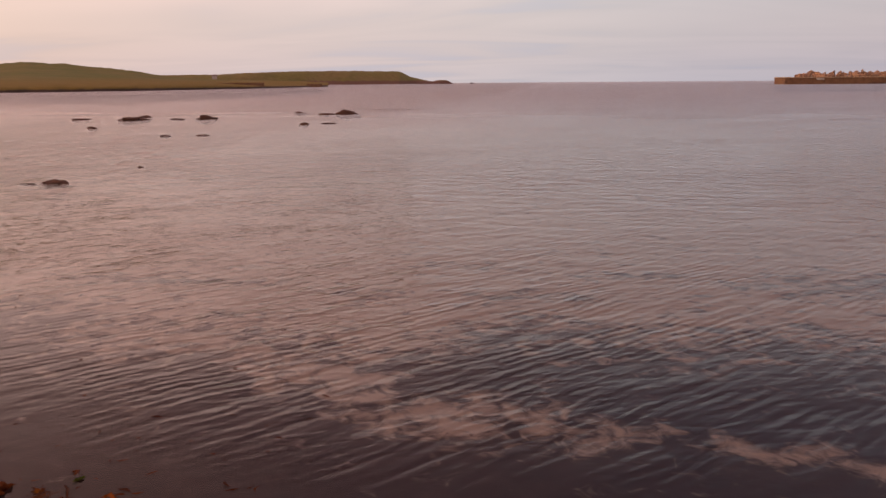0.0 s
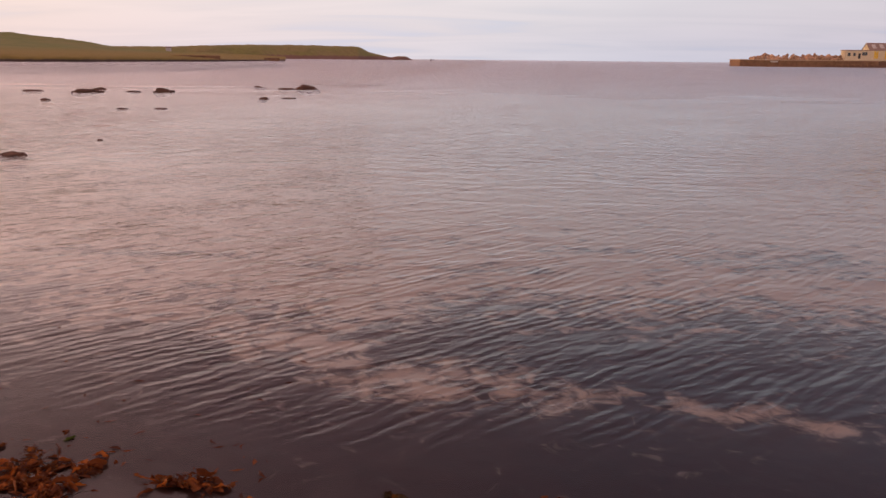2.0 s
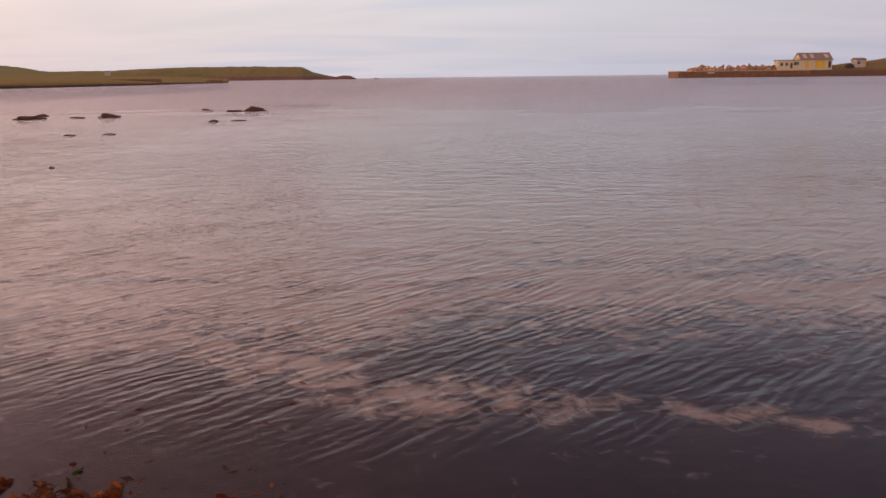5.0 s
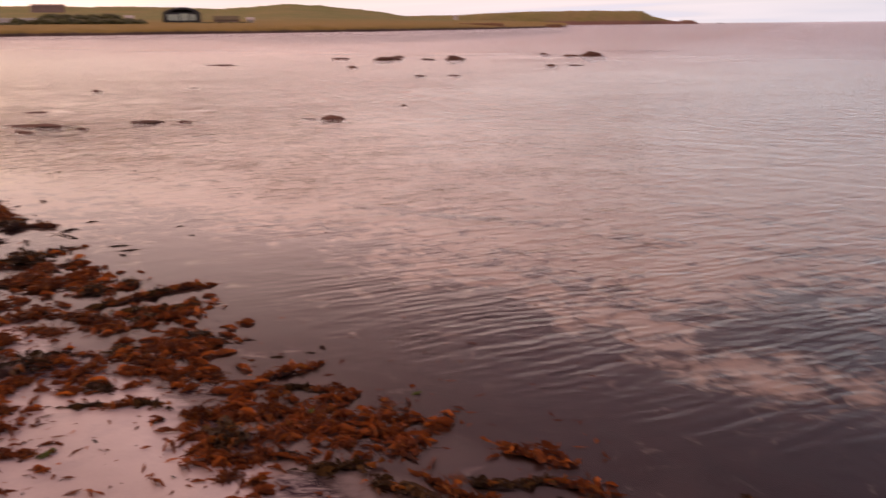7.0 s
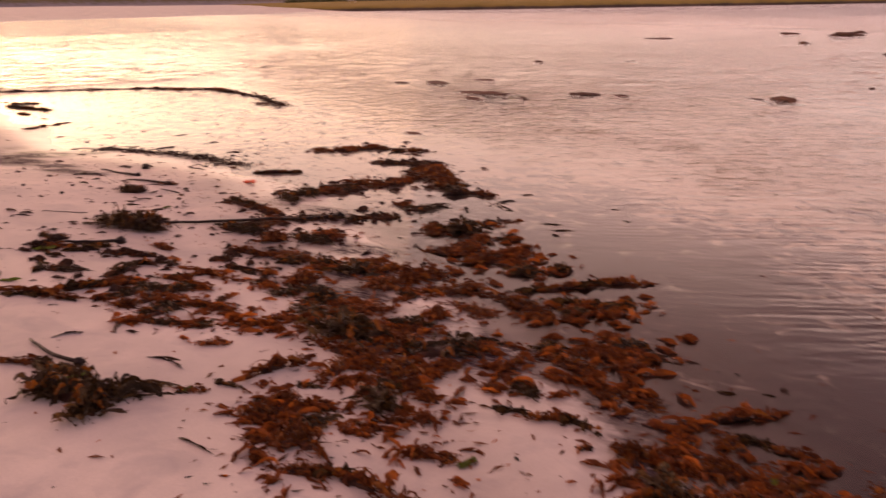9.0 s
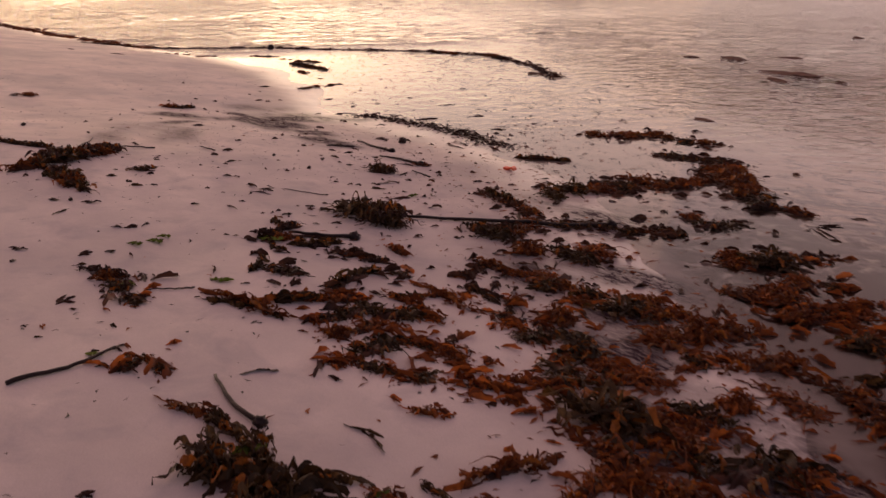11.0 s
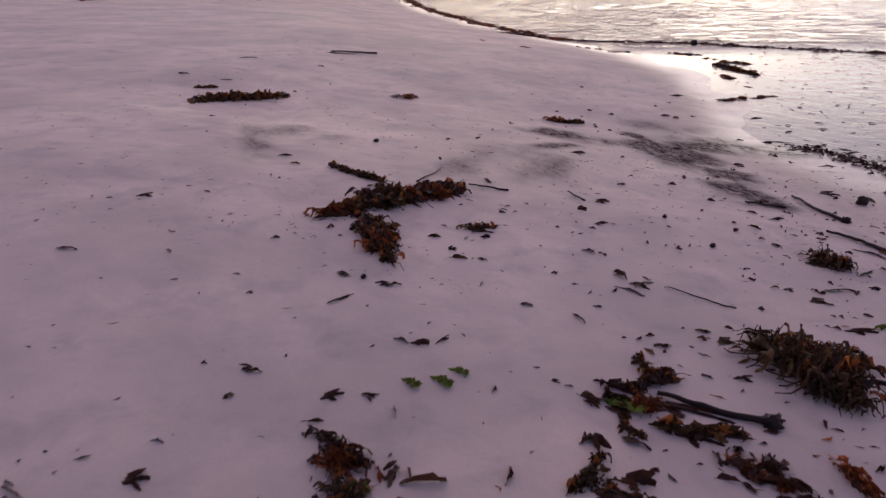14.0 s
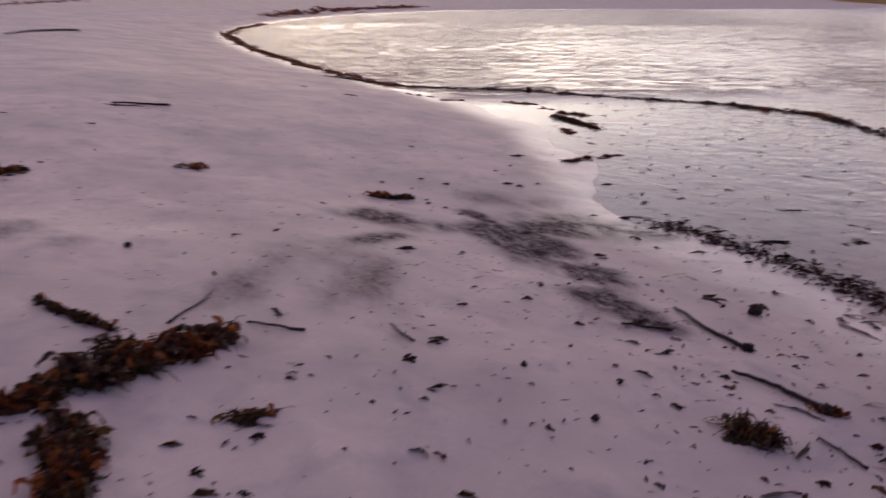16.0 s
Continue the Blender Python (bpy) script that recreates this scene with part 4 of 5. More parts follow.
scatter([
    (-3.34, 3.51, -3.39, 3.68, 0.05), (-3.18, 2.11, -3.16, 2.29, 0.07), (-2.44, 3.46, -2.09, 3.23, 0.11), (-2.31, 3.48, -2.12, 3.47, 0.07), (-2.43, 3.8,
    -2.31, 3.89, 0.07), (-2.32, 4.06, -2.25, 4.11, 0.06), (-2.18, 3.58, -1.98, 3.73, 0.06), (-1.93, 3.84, -1.87, 3.96, 0.06), (-1.74, 3.91, -1.57, 3.89,
    0.07), (-1.63, 3.77, -1.41, 3.8, 0.09), (-1.39, 3.57, -1.28, 3.6, 0.09), (-1.65, 3.56, -1.51, 3.67, 0.08), (-2.07, 3.1, -1.91, 3.18, 0.1), (-1.87,
    3.28, -1.72, 3.36, 0.06), (-2.29, 3.27, -2.05, 3.12, 0.07), (-3.28, 4.19, -2.99, 4.17, 0.1), (-3.23, 3.77, -2.96, 3.77, 0.1), (-2.91, 3.8, -2.66,
    3.89, 0.08), (-2.94, 4.21, -2.64, 4.01, 0.09)])
scatter([
    (-3.93, 4.53, -3.65, 4.74, 0.05), (-3.31, 4.42, -3.06, 4.35, 0.06), (-3.49, 2.37, -3.31, 2.48, 0.12), (-3.17, 2.21, -3.03, 2.28, 0.08), (-2.95, 2.33,
    -2.76, 2.46, 0.05), (-2.97, 2.68, -2.81, 2.76, 0.07), (-2.79, 2.7, -2.59, 2.6, 0.06), (-2.09, 3.65, -1.8, 3.72, 0.1), (-1.67, 3.75, -1.46, 3.63,
    0.09), (-1.44, 3.58, -1.24, 3.52, 0.07), (-1.56, 3.66, -1.27, 3.79, 0.08), (-2.31, 3.25, -2.12, 3.14, 0.11), (-2.21, 3.33, -2.02, 3.49, 0.1), (-2.09,
    3.15, -1.97, 3.24, 0.11), (-1.93, 3.04, -1.69, 3.07, 0.07), (-1.87, 3.53, -1.64, 3.53, 0.07), (-1.83, 3.33, -1.73, 3.3, 0.05), (-1.64, 3.3, -1.42,
    3.33, 0.05), (-0.95, 3.75, -0.71, 3.73, 0.04)])
scatter([
    (-0.8, 3.53, -0.49, 3.56, 0.02), (-1.19, 3.39, -0.89, 3.28, 0.04), (-0.64, 3.38, -0.54, 3.36, 0.05), (0.05, 3.7, 0.14, 3.71, 0.03), (-1, 3.43, -0.85,
    3.42, 0.02), (-1.4, 3.24, -1.18, 3.25, 0.04), (-5.59, 1.8, -5.44, 2, 0.04), (-5.4, 2, -5.33, 2.05, 0.03), (-5.54, 2.04, -5.52, 2.46, 0.05), (-5.34,
    2.25, -5.35, 2.46, 0.07), (-5.13, 2.24, -5.1, 2.48, 0.1), (-5.51, 2.66, -5.21, 2.82, 0.04), (-5.61, 2.87, -5.41, 3, 0.03), (-5.83, 2.72, -5.87, 2.84,
    0.07), (-5.98, 1.99, -6.1, 2.11, 0.05), (-5.92, 2.13, -5.95, 2.24, 0.08), (-6.29, 2.85, -6.14, 2.91, 0.05), (-6.04, 2.69, -6.05, 2.81, 0.04), (-5.81,
    3.16, -5.98, 3.32, 0.07)])
scatter([
    (-6.04, 3.39, -5.83, 3.4, 0.03), (-5.92, 2.57, -5.68, 2.49, 0.03), (-6.02, 1.22, -5.93, 1.37, 0.03), (-5.88, 1.33, -5.61, 1.45, 0.09), (-6.54, 2.14,
    -6.49, 2.28, 0.06), (-6.35, 2.18, -6.32, 2.25, 0.05), (-6.39, 2.35, -6.39, 2.56, 0.04), (-6.26, 2.54, -6.12, 2.64, 0.06), (-6.73, 2.28, -6.78, 2.37,
    0.05), (-7.63, 4.08, -7.28, 4.15, 0.05)])
# hanks along the beach and by the wet sand
lay_hanks([
    (-7.98, 0.61, -8.03, 0.85, 0.05), (-8.21, 0.81, -8.73, 1.3, 0.14), (-8.93, 0.44, -8.67, 0.83, 0.04), (-7.96, 0.94, -7.49, 1.09, 0.11), (-7.83, 0.85,
    -7.72, 0.98, 0.05), (-10.98, -1.35, -11.59, -0.83, 0.13), (-11.66, -1.71, -11.72, -1.57, 0.05), (-11.97, 1.72, -12.03, 2.07, 0.08), (-6.65, 2.27,
    -6.75, 2.41, 0.06), (-6.6, 2.14, -6.58, 2.27, 0.03), (-6.84, 2.28, -6.7, 2.29, 0.02), (-8.07, 1.43, -8.11, 1.56, 0.06), (-8.53, 3.75, -8.51, 3.87,
    0.06), (-18.3, 4.3, -17, 4.75, 0.1)])
for x, y, s in ((-6.94, 2.93, 0.42), (-8.28, 3.37, 0.22)):
    put(BUSHES[0], x, y, s, dice.uniform(0, 360))
    put(BUSHES[1], x + 0.12 * s, y + 0.14 * s, 0.8 * s, dice.uniform(0, 360))
for k, x, y, s, turn in ((0, -4.12, 1.66, 0.30, 30), (5, -4.0, 1.76, 0.32, 80), (0, -3.88, 1.72, 0.26, 150), (5, -4.2, 1.80, 0.20, 10)):
    put(MATS[k], x, y, s, turn, 1.2, wide=0.75)
for k, x, y, s, turn in ((0, -8.26, 0.88, 0.26, 40), (1, -8.40, 0.99, 0.28, 45), (2, -8.54, 1.13, 0.26, 45), (3, -8.12, 0.80, 0.24, 20), (3, -7.84, 0.98, 0.24, 168), (2, -7.66, 1.04, 0.24, 160),
                         (0, -8.66, 1.24, 0.22, 45), (1, -11.2, -1.17, 0.30, 140), (2, -11.42, -0.97, 0.28, 125)):
    put(STRAPS[k], x, y, s, turn + dice.gauss(0, 8), 1.1, wide=0.9)
put(BUSHES[2], -6.80, 3.04, 0.28, 40)
put(BUSHES[2], -7.14, 2.86, 0.24, 120)

# single fronds
lay_fronds([
    (-7.92, -0.33, 0.12, 133, 0.45), (-8.11, -0.06, 0.05, 94, 0.69), (-6.95, 0.28, 0.03, 149, 0.8), (-7.22, 0.14, 0.05, 64, 0.59), (-7.58, 0.52, 0.07,
    149, 0.39), (-6.94, 0.63, 0.04, 130, 0.55), (-6.49, 0.94, 0.03, 138, 0.59), (-6.35, 0.68, 0.03, 137, 0.74), (-6.37, 0.87, 0.12, 116, 0.3), (-7.27,
    0.96, 0.09, 74, 0.65), (-7.24, 1.2, 0.16, 134, 0.22), (-7.01, 1.01, 0.19, 149, 0.1), (-8.06, 1.51, 0.13, 119, 0.79), (-7.97, 1.54, 0.07, 102, 0.37),
    (-7.87, 1.28, 0.09, 81, 0.34), (-7.75, 1.39, 0.06, 139, 0.55), (-7.64, 1.44, 0.1, 109, 0.34), (-7.65, 1.57, 0.06, 102, 0.29), (-8.07, 1.3, 0.04, 103,
    0.78)])
lay_fronds([
    (-8.39, 1.59, 0.05, 112, 0.59), (-7.22, 1.8, 0.08, 111, 0.57), (-7.98, 2.08, 0.08, 117, 0.8), (-7.52, 2.01, 0.04, 108, 0.48), (-7.49, 2.2, 0.05, 101,
    0.8), (-7.69, 2.25, 0.1, 56, 0.41), (-7.61, 2.34, 0.15, 90, 0.5), (-7.31, 2.11, 0.05, 113, 0.49), (-7.15, 2.04, 0.13, 39, 0.14), (-6.76, 1.33, 0.08,
    112, 0.67), (-6.74, 1.41, 0.1, 103, 0.18), (-6.8, 1.49, 0.13, 152, 0.12), (-6.66, 1.23, 0.03, 113, 0.47), (-6.6, 1.94, 0.04, 99, 0.73), (-6.58, 1.99,
    0.04, 103, 0.36), (-7.19, 2.56, 0.08, 84, 0.36), (-7, 2.37, 0.09, 104, 0.36), (-7.03, 2.49, 0.03, 61, 0.4), (-6.8, 2.52, 0.05, 91, 0.8)])
lay_fronds([
    (-6.82, 2.67, 0.11, 103, 0.37), (-7.12, 2.65, 0.11, 118, 0.8), (-7.53, 2.87, 0.04, 92, 0.8), (-7.71, 3.18, 0.12, 109, 0.8), (-7.81, 3.06, 0.07, 96,
    0.45), (-7.9, 3.32, 0.2, 114, 0.27), (-8.46, 3.14, 0.07, 67, 0.8), (-7.61, 3.37, 0.06, 75, 0.62), (-7.41, 3.29, 0.21, 104, 0.16), (-7.46, 3.49, 0.09,
    100, 0.8), (-9, 3.27, 0.15, 93, 0.52), (-9.39, 3.25, 0.26, 106, 0.35), (-9.98, 3.85, 0.2, 106, 0.51), (-8.19, 3.54, 0.22, 139, 0.11), (-8.04, 2.9,
    0.03, 102, 0.8), (-8.55, 2.55, 0.04, 103, 0.8), (-8.43, 2.17, 0.13, 110, 0.19), (-8.88, 2.17, 0.09, 107, 0.38), (-9.12, 3.13, 0.08, 81, 0.35)])
lay_fronds([
    (-12.31, -2.13, 0.18, 115, 0.25), (-10.23, -0.95, 0.08, 153, 0.49), (-12.17, -1.62, 0.14, 115, 0.25), (-13.9, -2.04, 0.26, 123, 0.25), (-13.79, -1.08,
    0.09, 119, 0.25), (-9.11, 0.06, 0.12, 102, 0.25), (-8.9, 0.19, 0.08, 119, 0.34), (-11.33, -0.29, 0.04, 113, 0.8), (-14.51, 2.09, 0.08, 118, 0.25),
    (-12.38, 0.28, 0.24, 126, 0.25), (-10.44, 2.04, 0.17, 114, 0.26), (-14.65, 3.27, 0.23, 124, 0.25), (-13.41, 4, 0.15, 114, 0.25), (-12.14, 4.02, 0.36, 76, 0.19), (-11.38, 4.83, 0.41, 84, 0.16), (-29.46, -8.1,
    3.89, 175, 0.1)])
lay_fronds([
    (-19.15, 1.12, 0.34, 67, 0.24), (-8.23, 3.33, 0.2, 92, 0.8), (-8.72, 3.07, 0.1, 59, 0.21), (-8.68, 3.43, 0.06, 96, 0.8), (-8.98, 3.88, 0.05, 87, 0.8),
    (-9.88, 4.64, 0.14, 95, 0.57), (-9.6, 4.54, 0.28, 36, 0.2), (-9.72, 4.31, 0.07, 81, 0.8), (-7.96, 3.51, 0.07, 61, 0.35), (-7.74, 2.23, 0.08, 91,
    0.41), (-8.46, 2.22, 0.03, 124, 0.68), (-8.67, 2.05, 0.09, 133, 0.44), (-8.33, 2.11, 0.06, 108, 0.28), (-8.93, 2.18, 0.1, 104, 0.41), (-8.44, 1.59,
    0.05, 116, 0.5), (-8.27, 1.91, 0.03, 110, 0.55), (-9.07, 1.44, 0.16, 32, 0.17), (-12.39, 5.41, 0.32, 97, 0.33), (-11.36, 5.49, 0.2, 71, 0.29)])
lay_fronds([
    (-12.08, 3.87, 0.09, 64, 0.51), (-20.08, 0.22, 0.31, 25, 0.25), (-5.65, 1.12, 0.16, 149, 0.32), (-5.7, 0.76, 0.1, 134, 0.51), (-5.55, 0.48, 0.12, 73,
    0.15), (-5.89, 0.73, 0.05, 129, 0.63), (-6.18, 0.83, 0.06, 177, 0.66), (-6.28, 1.18, 0.12, 137, 0.27), (-6.32, 1.3, 0.07, 106, 0.47), (-6.48, 1.73,
    0.06, 147, 0.46), (-6.29, 2.22, 0.11, 95, 0.8), (-6.7, 2.28, 0.26, 122, 0.23), (-5.78, 1.95, 0.05, 115, 0.69), (-6.37, 2.39, 0.08, 76, 0.53), (-6.11,
    1.17, 0.07, 99, 0.18), (-6.23, 1.41, 0.09, 23, 0.11), (-7.12, -0.3, 0.12, 109, 0.4), (-5.53, 1.16, 0.04, 77, 0.72), (-5.35, 0.98, 0.04, 93, 0.49)])
lay_fronds([
    (-5.3, 1.33, 0.07, 22, 0.39), (-5.23, 1.04, 0.04, 118, 0.53), (-5.04, 1.27, 0.05, 92, 0.8), (-5.06, 1.36, 0.07, 92, 0.8), (-5.05, 0.83, 0.03, 119,
    0.8), (-5.85, 1.85, 0.05, 111, 0.75), (-15.26, -1.11, 0.64, 122, 0.1), (-4.81, 1.91, 0.22, 116, 0.3), (-4.19, 2.23, 0.16, 20, 0.29), (-6.51, 2.45,
    0.45, 80, 0.12), (-6.2, 2.59, 0.21, 46, 0.5), (-6.03, 2.07, 0.12, 15, 0.71), (-5.9, 2.17, 0.1, 69, 0.8), (-6.44, 2.2, 0.16, 31, 0.75), (-6.34, 2.45,
    0.22, 83, 0.24), (-5.94, 1.27, 0.19, 49, 0.33), (-4.05, 1.28, 0.07, 82, 0.43), (-7.54, 2.3, 0.23, 82, 0.28), (-8.51, 3.7, 0.27, 74, 0.24)])
lay_fronds([
    (-10.43, 5.36, 0.29, 35, 0.25), (-5.27, 5.87, 0.23, 44, 0.31), (-4.98, 5.65, 0.14, 2, 0.46), (-6.21, 6.48, 0.14, 61, 0.36), (-6.12, 6.12, 0.29, 72,
    0.27), (-3.8, 1.3, 0.13, 74, 0.39), (-3.39, 2.01, 0.23, 22, 0.17), (-4.04, 1.96, 0.15, 43, 0.48), (-4.25, 2.19, 0.21, 35, 0.22), (-3.88, 2.13, 0.07,
    80, 0.8), (-5.25, 6.63, 0.08, -157, 0.51), (-4.91, 6.39, 0.07, 39, 0.67), (-5.84, 5.89, 0.11, 3, 0.38), (-2.59, 3.34, 0.1, 33, 0.22), (-2.64, 3.47,
    0.07, -4, 0.43), (-5.04, 5.76, 0.26, 29, 0.24), (-6.02, 5.94, 0.47, -14, 0.17), (-4.92, 5.07, 0.15, 24, 0.58), (-2.83, 4.42, 0.1, 27, 0.26)])
lay_fronds([
    (-2.52, 4.25, 0.1, 27, 0.31), (-2.38, 4.38, 0.07, 22, 0.37), (-2.34, 4.47, 0.08, 3, 0.32), (-1.56, 4.11, 0.04, 37, 0.8)])
# loose fronds strewn thinly all over, thicker towards the bank of weed
for i in range(300):
    x = dice.uniform(-14, -1.6)
    y = dice.uniform(-1.5, float(shore(x)) + 1.2)
    near = math.exp(-((y - float(shore(x)) + 0.6) / 1.3) ** 2)
    if dice.random() < 0.10 + 0.6 * near:
        strewn(x, y, dice.uniform(0.03, 0.07) * (1 + 0.8 * near), dice.uniform(0, 360))
for i in range(120):
    strewn(dice.uniform(-1.9, 1.1), dice.gauss(3.35, 0.22), dice.choice((0.03, 0.05, 0.07, 0.10)), dice.uniform(0, 360), 1.0)
for i in range(10):
    x = dice.uniform(-1.2, 0.7)
    put(dice.choice(MATS), x, dice.uniform(3.05, 3.5) - 0.06 * x, dice.uniform(0.08, 0.18), dice.uniform(0, 360), 0.5, -0.008)
for cx, cy, r, n in ((-11.3, -1.0, 0.35, 12), (-8.3, 0.9, 0.35, 12), (-12.0, 1.9, 0.3, 10), (-10.8, 2.2, 0.7, 14), (-9.2, 3.9, 0.7, 45), (-8.0, 3.5, 0.6, 40), (-7.4, 3.1, 0.6, 50)):
    for i in range(n):
        strewn(cx + dice.gauss(0, r), cy + dice.gauss(0, r), dice.choice((0.03, 0.05, 0.07)), dice.uniform(0, 360), 1.0)
for mat, label in ((WRACK, "torn red-brown fronds strewn between the heaps"), (TORN, "small dark shreds of weed strewn over the sand")):
    tagged(new("loose_weed", mesh_from("loose_weed", *loose[mat], mat)), label, "seaweed", kind="stuff")


def stem(x0, y0, x1, y1, thick, foot=True):
    """A kelp stalk along the sand, with its root-like holdfast."""
    rnd = random.Random(int(1000 * (x0 + y1)))
    thing = tagged(at_base("kelp_stalk", (x0, y0, lie(x0, y0))), "long dark kelp stalk with a knotted holdfast, on sand" if foot else "thin dark kelp stalk lying on the sand", "seaweed", "kelp stalks")
    n, v, f, pts = 12, [], [], []
    ax, ay = x1 - x0, y1 - y0
    sway = rnd.uniform(-0.07, 0.07)
    for i in range(n + 1):
        k = i / n
        s = sway * math.sin(math.pi * k) + 0.02 * math.sin(5 * k + rnd.random())
        px, py = ax * k - ay * s, ay * k + ax * s
        z = max(lie(x0 + px, y0 + py), 0.0) - lie(x0, y0)
        pts.append((px, py, z + thick * 0.4 + 0.006 * rnd.random()))
    tube(v, f, pts, [thick * (0.30 + 0.20 * i / n) for i in range(n + 1)], 7)
    child("stalk", v, f, STALK, thing)
    if foot:
        bm = bmesh.new()
        bmesh.ops.create_icosphere(bm, subdivisions=3, radius=1.0)
        for p in bm.verts:
            p.co *= 0.55 + 0.9 * abs(noise.noise(p.co * 3.1 + Vector((x0, y0, 0)))) + 0.3 * noise.noise(p.co * 7)
            p.co = Vector(pts[-1]) + 1.6 * thick * Vector((p.co.x, p.co.y, max(0.7 * p.co.z, -0.3)))
        part("holdfast", bm, STALK, thing, "knotted root-like holdfast", True)


for row in ((-9.69, 3.51, -9.16, 3.72, 0.026), (-8.83, 3.5, -8.52, 3.79, 0.026), (-6.59, 2.31, -6.51, 2.70, 0.028), (-6.89, 3.17, -6.66, 4.62, 0.034), (-4.75, 1.71, -4.38, 1.84, 0.022),
            (-6.38, 6.17, -6.7, 6.0, 0.03)):
    stem(*row)
for row in ((-8.28, 3.64, -8.09, 3.74, 0.014), (-9.29, 1.09, -8.81, 1.02, 0.012), (-8.92, 1.33, -8.88, 1.59, 0.014), (-9.06, 1.96, -8.87, 2.07, 0.012), (-15.24, -1.37, -15.5, -0.78, 0.03),
            (-7.62, 2.45, -7.49, 2.75, 0.008), (-5.72, 1.47, -5.73, 1.70, 0.009), (-5.06, 1.34, -4.79, 0.98, 0.02), (-28.85, -8.68, -34.21, -8.87, 0.08), (-9.36, 3.13, -9.34, 3.39, 0.016)):
    stem(*row, False)


def lettuce(x, y, s):
    v, n = [], 15
    for j in range(n):
        for i in range(n):
            u, w = i / (n - 1) - 0.5, j / (n - 1) - 0.5
            r = max(abs(u), abs(w)) / max(math.hypot(u, w), 1e-6)
            out = 1 + 0.9 * noise.noise((3 * u * r + x, 3 * w * r, y))
            k = noise.noise((5 * u + x, 5 * w, y)) + 0.6 * noise.noise((11 * u + x, 11 * w, y))
            v.append((u * r * out + 0.14 * k, w * r * out * 0.6 + 0.12 * noise.noise((7 * w, 7 * u, x)), 0.20 + 0.24 * k))
    low = min(p[2] for p in v)
    v = [(p[0], p[1], p[2] - low) for p in v]
    ob = new("sea_lettuce", mesh_from("sea_lettuce", v, grid_faces(n, n), LETTUCE))
    ob.matrix_basis = pose(x, y, max(lie(x, y), 0.0), 0, 0, 90 + 30 * math.sin(9 * x)) @ Matrix.Diagonal((1.1 * s, 0.75 * s, 0.6 * s, 1))
    tagged(ob, "crumpled bright green sea lettuce on the sand", "seaweed", "green weed")


for row in ((-6.43, 1.43, 0.09), (-6.47, 1.54, 0.10), (-6.56, 1.59, 0.08), (-6.48, 2.19, 0.12), (-5.81, 1.38, 0.09), (-5.82, 1.83, 0.09), (-4.19, 1.77, 0.14),
            (-5.01, 1.27, 0.06), (-3.89, 2.15, 0.06), (-2.76, 2.84, 0.09), (-1.57, 4.11, 0.05), (-1.97, 3.73, 0.06), (-7.47, 3.39, 0.08)):
    lettuce(*row)


def holdfast_ball(x, y, s):
    """A loose holdfast, torn off and rolled round."""
    rnd = random.Random(int(77 * x))
    bm = bmesh.new()
    bmesh.ops.create_icosphere(bm, subdivisions=3, radius=0.5)
    for p in bm.verts:
        p.co *= 0.75 + 0.5 * noise.noise(p.co * 4 + Vector((x, y, 0)))
        p.co.z = max(p.co.z * 0.8, -0.3)
    ob = part("holdfast", bm, STALK, smooth=True)
    ob.matrix_basis = pose(x, y, lie(x, y) + 0.28 * s, 0, 0, rnd.uniform(0, 360)) @ Matrix.Diagonal((s, s, s, 1))
    tagged(ob, "dark rounded kelp holdfast, torn off and lying on sand", "seaweed", "loose holdfasts")


for row in ((-9.75, 4.0, 0.10), (-8.71, 2.54, 0.035), (-8.29, 2.76, 0.04), (-7.25, 1.05, 0.035), (-9.9, 0.5, 0.05), (-21.75, 4.4, 0.19)):
    holdfast_ball(*row)

# a scrap of red-orange plastic on the wet sand
bm = bmesh.new()
box(bm, -0.055, 0.055, -0.035, 0.035, 0.0, 0.022, 0.008)
bmesh.ops.subdivide_edges(bm, edges=bm.edges[:], cuts=2, use_grid_fill=True)
for p in bm.verts:
    p.co.z += 0.012 * math.sin(60 * p.co.x) + 0.010
    p.co.y += 0.010 * math.sin(45 * p.co.x + 1)
scrap = part("plastic_scrap", bm, simple("red_orange_plastic", (0.80, 0.10, 0.03), (0.85, 0.16, 0.05), 30, 0.4, 0.001))
scrap.matrix_basis = pose(-8.43, 4.62, max(lie(-8.43, 4.62), 0) - 0.004, 0, 6, 35)
tagged(scrap, "crumpled scrap of red-orange plastic on wet sand", "litter")


def wrack_line(name, points, width, count, label, size=0.25, seed=1, mat=WRACK):
    """A drift line of countless torn blades along a path."""
    rnd = random.Random(seed)
    v, f = [], []
    legs = [math.dist(a, b) for a, b in zip(points, points[1:])]
    total = sum(legs)
    for i in range(count):
        s = total * (i + rnd.random()) / count
        for a, b, leg in zip(points, points[1:], legs):
            if s <= leg:
                break
            s -= leg
        k = min(s / leg, 1.0)
        clot = 0.35 + 1.3 * max(0, noise.noise((i * 0.04, seed, 0)) + 0.35)
        x, y = a[0] + (b[0] - a[0]) * k + rnd.gauss(0, width * 0.35 * clot), a[1] + (b[1] - a[1]) * k + rnd.gauss(0, width * 0.35 * clot)
        along = math.atan2(b[1] - a[1], b[0] - a[0])
        start = len(v)
        ribbon(v, f, rnd, 0, 0, 0, along + rnd.gauss(0, 0.6), size * rnd.uniform(0.4, 1.3) * clot, size * 0.22 * rnd.uniform(0.5, 1.3), 0.4, size * 0.28 * clot, 4)
        z = max(lie(x, y), -0.002)
        v[start:] = [(p[0] + x, p[1] + y, p[2] + z) for p in v[start:]]
    tagged(new(name, mesh_from(name, v, f, mat)), label, "seaweed", kind="stuff")


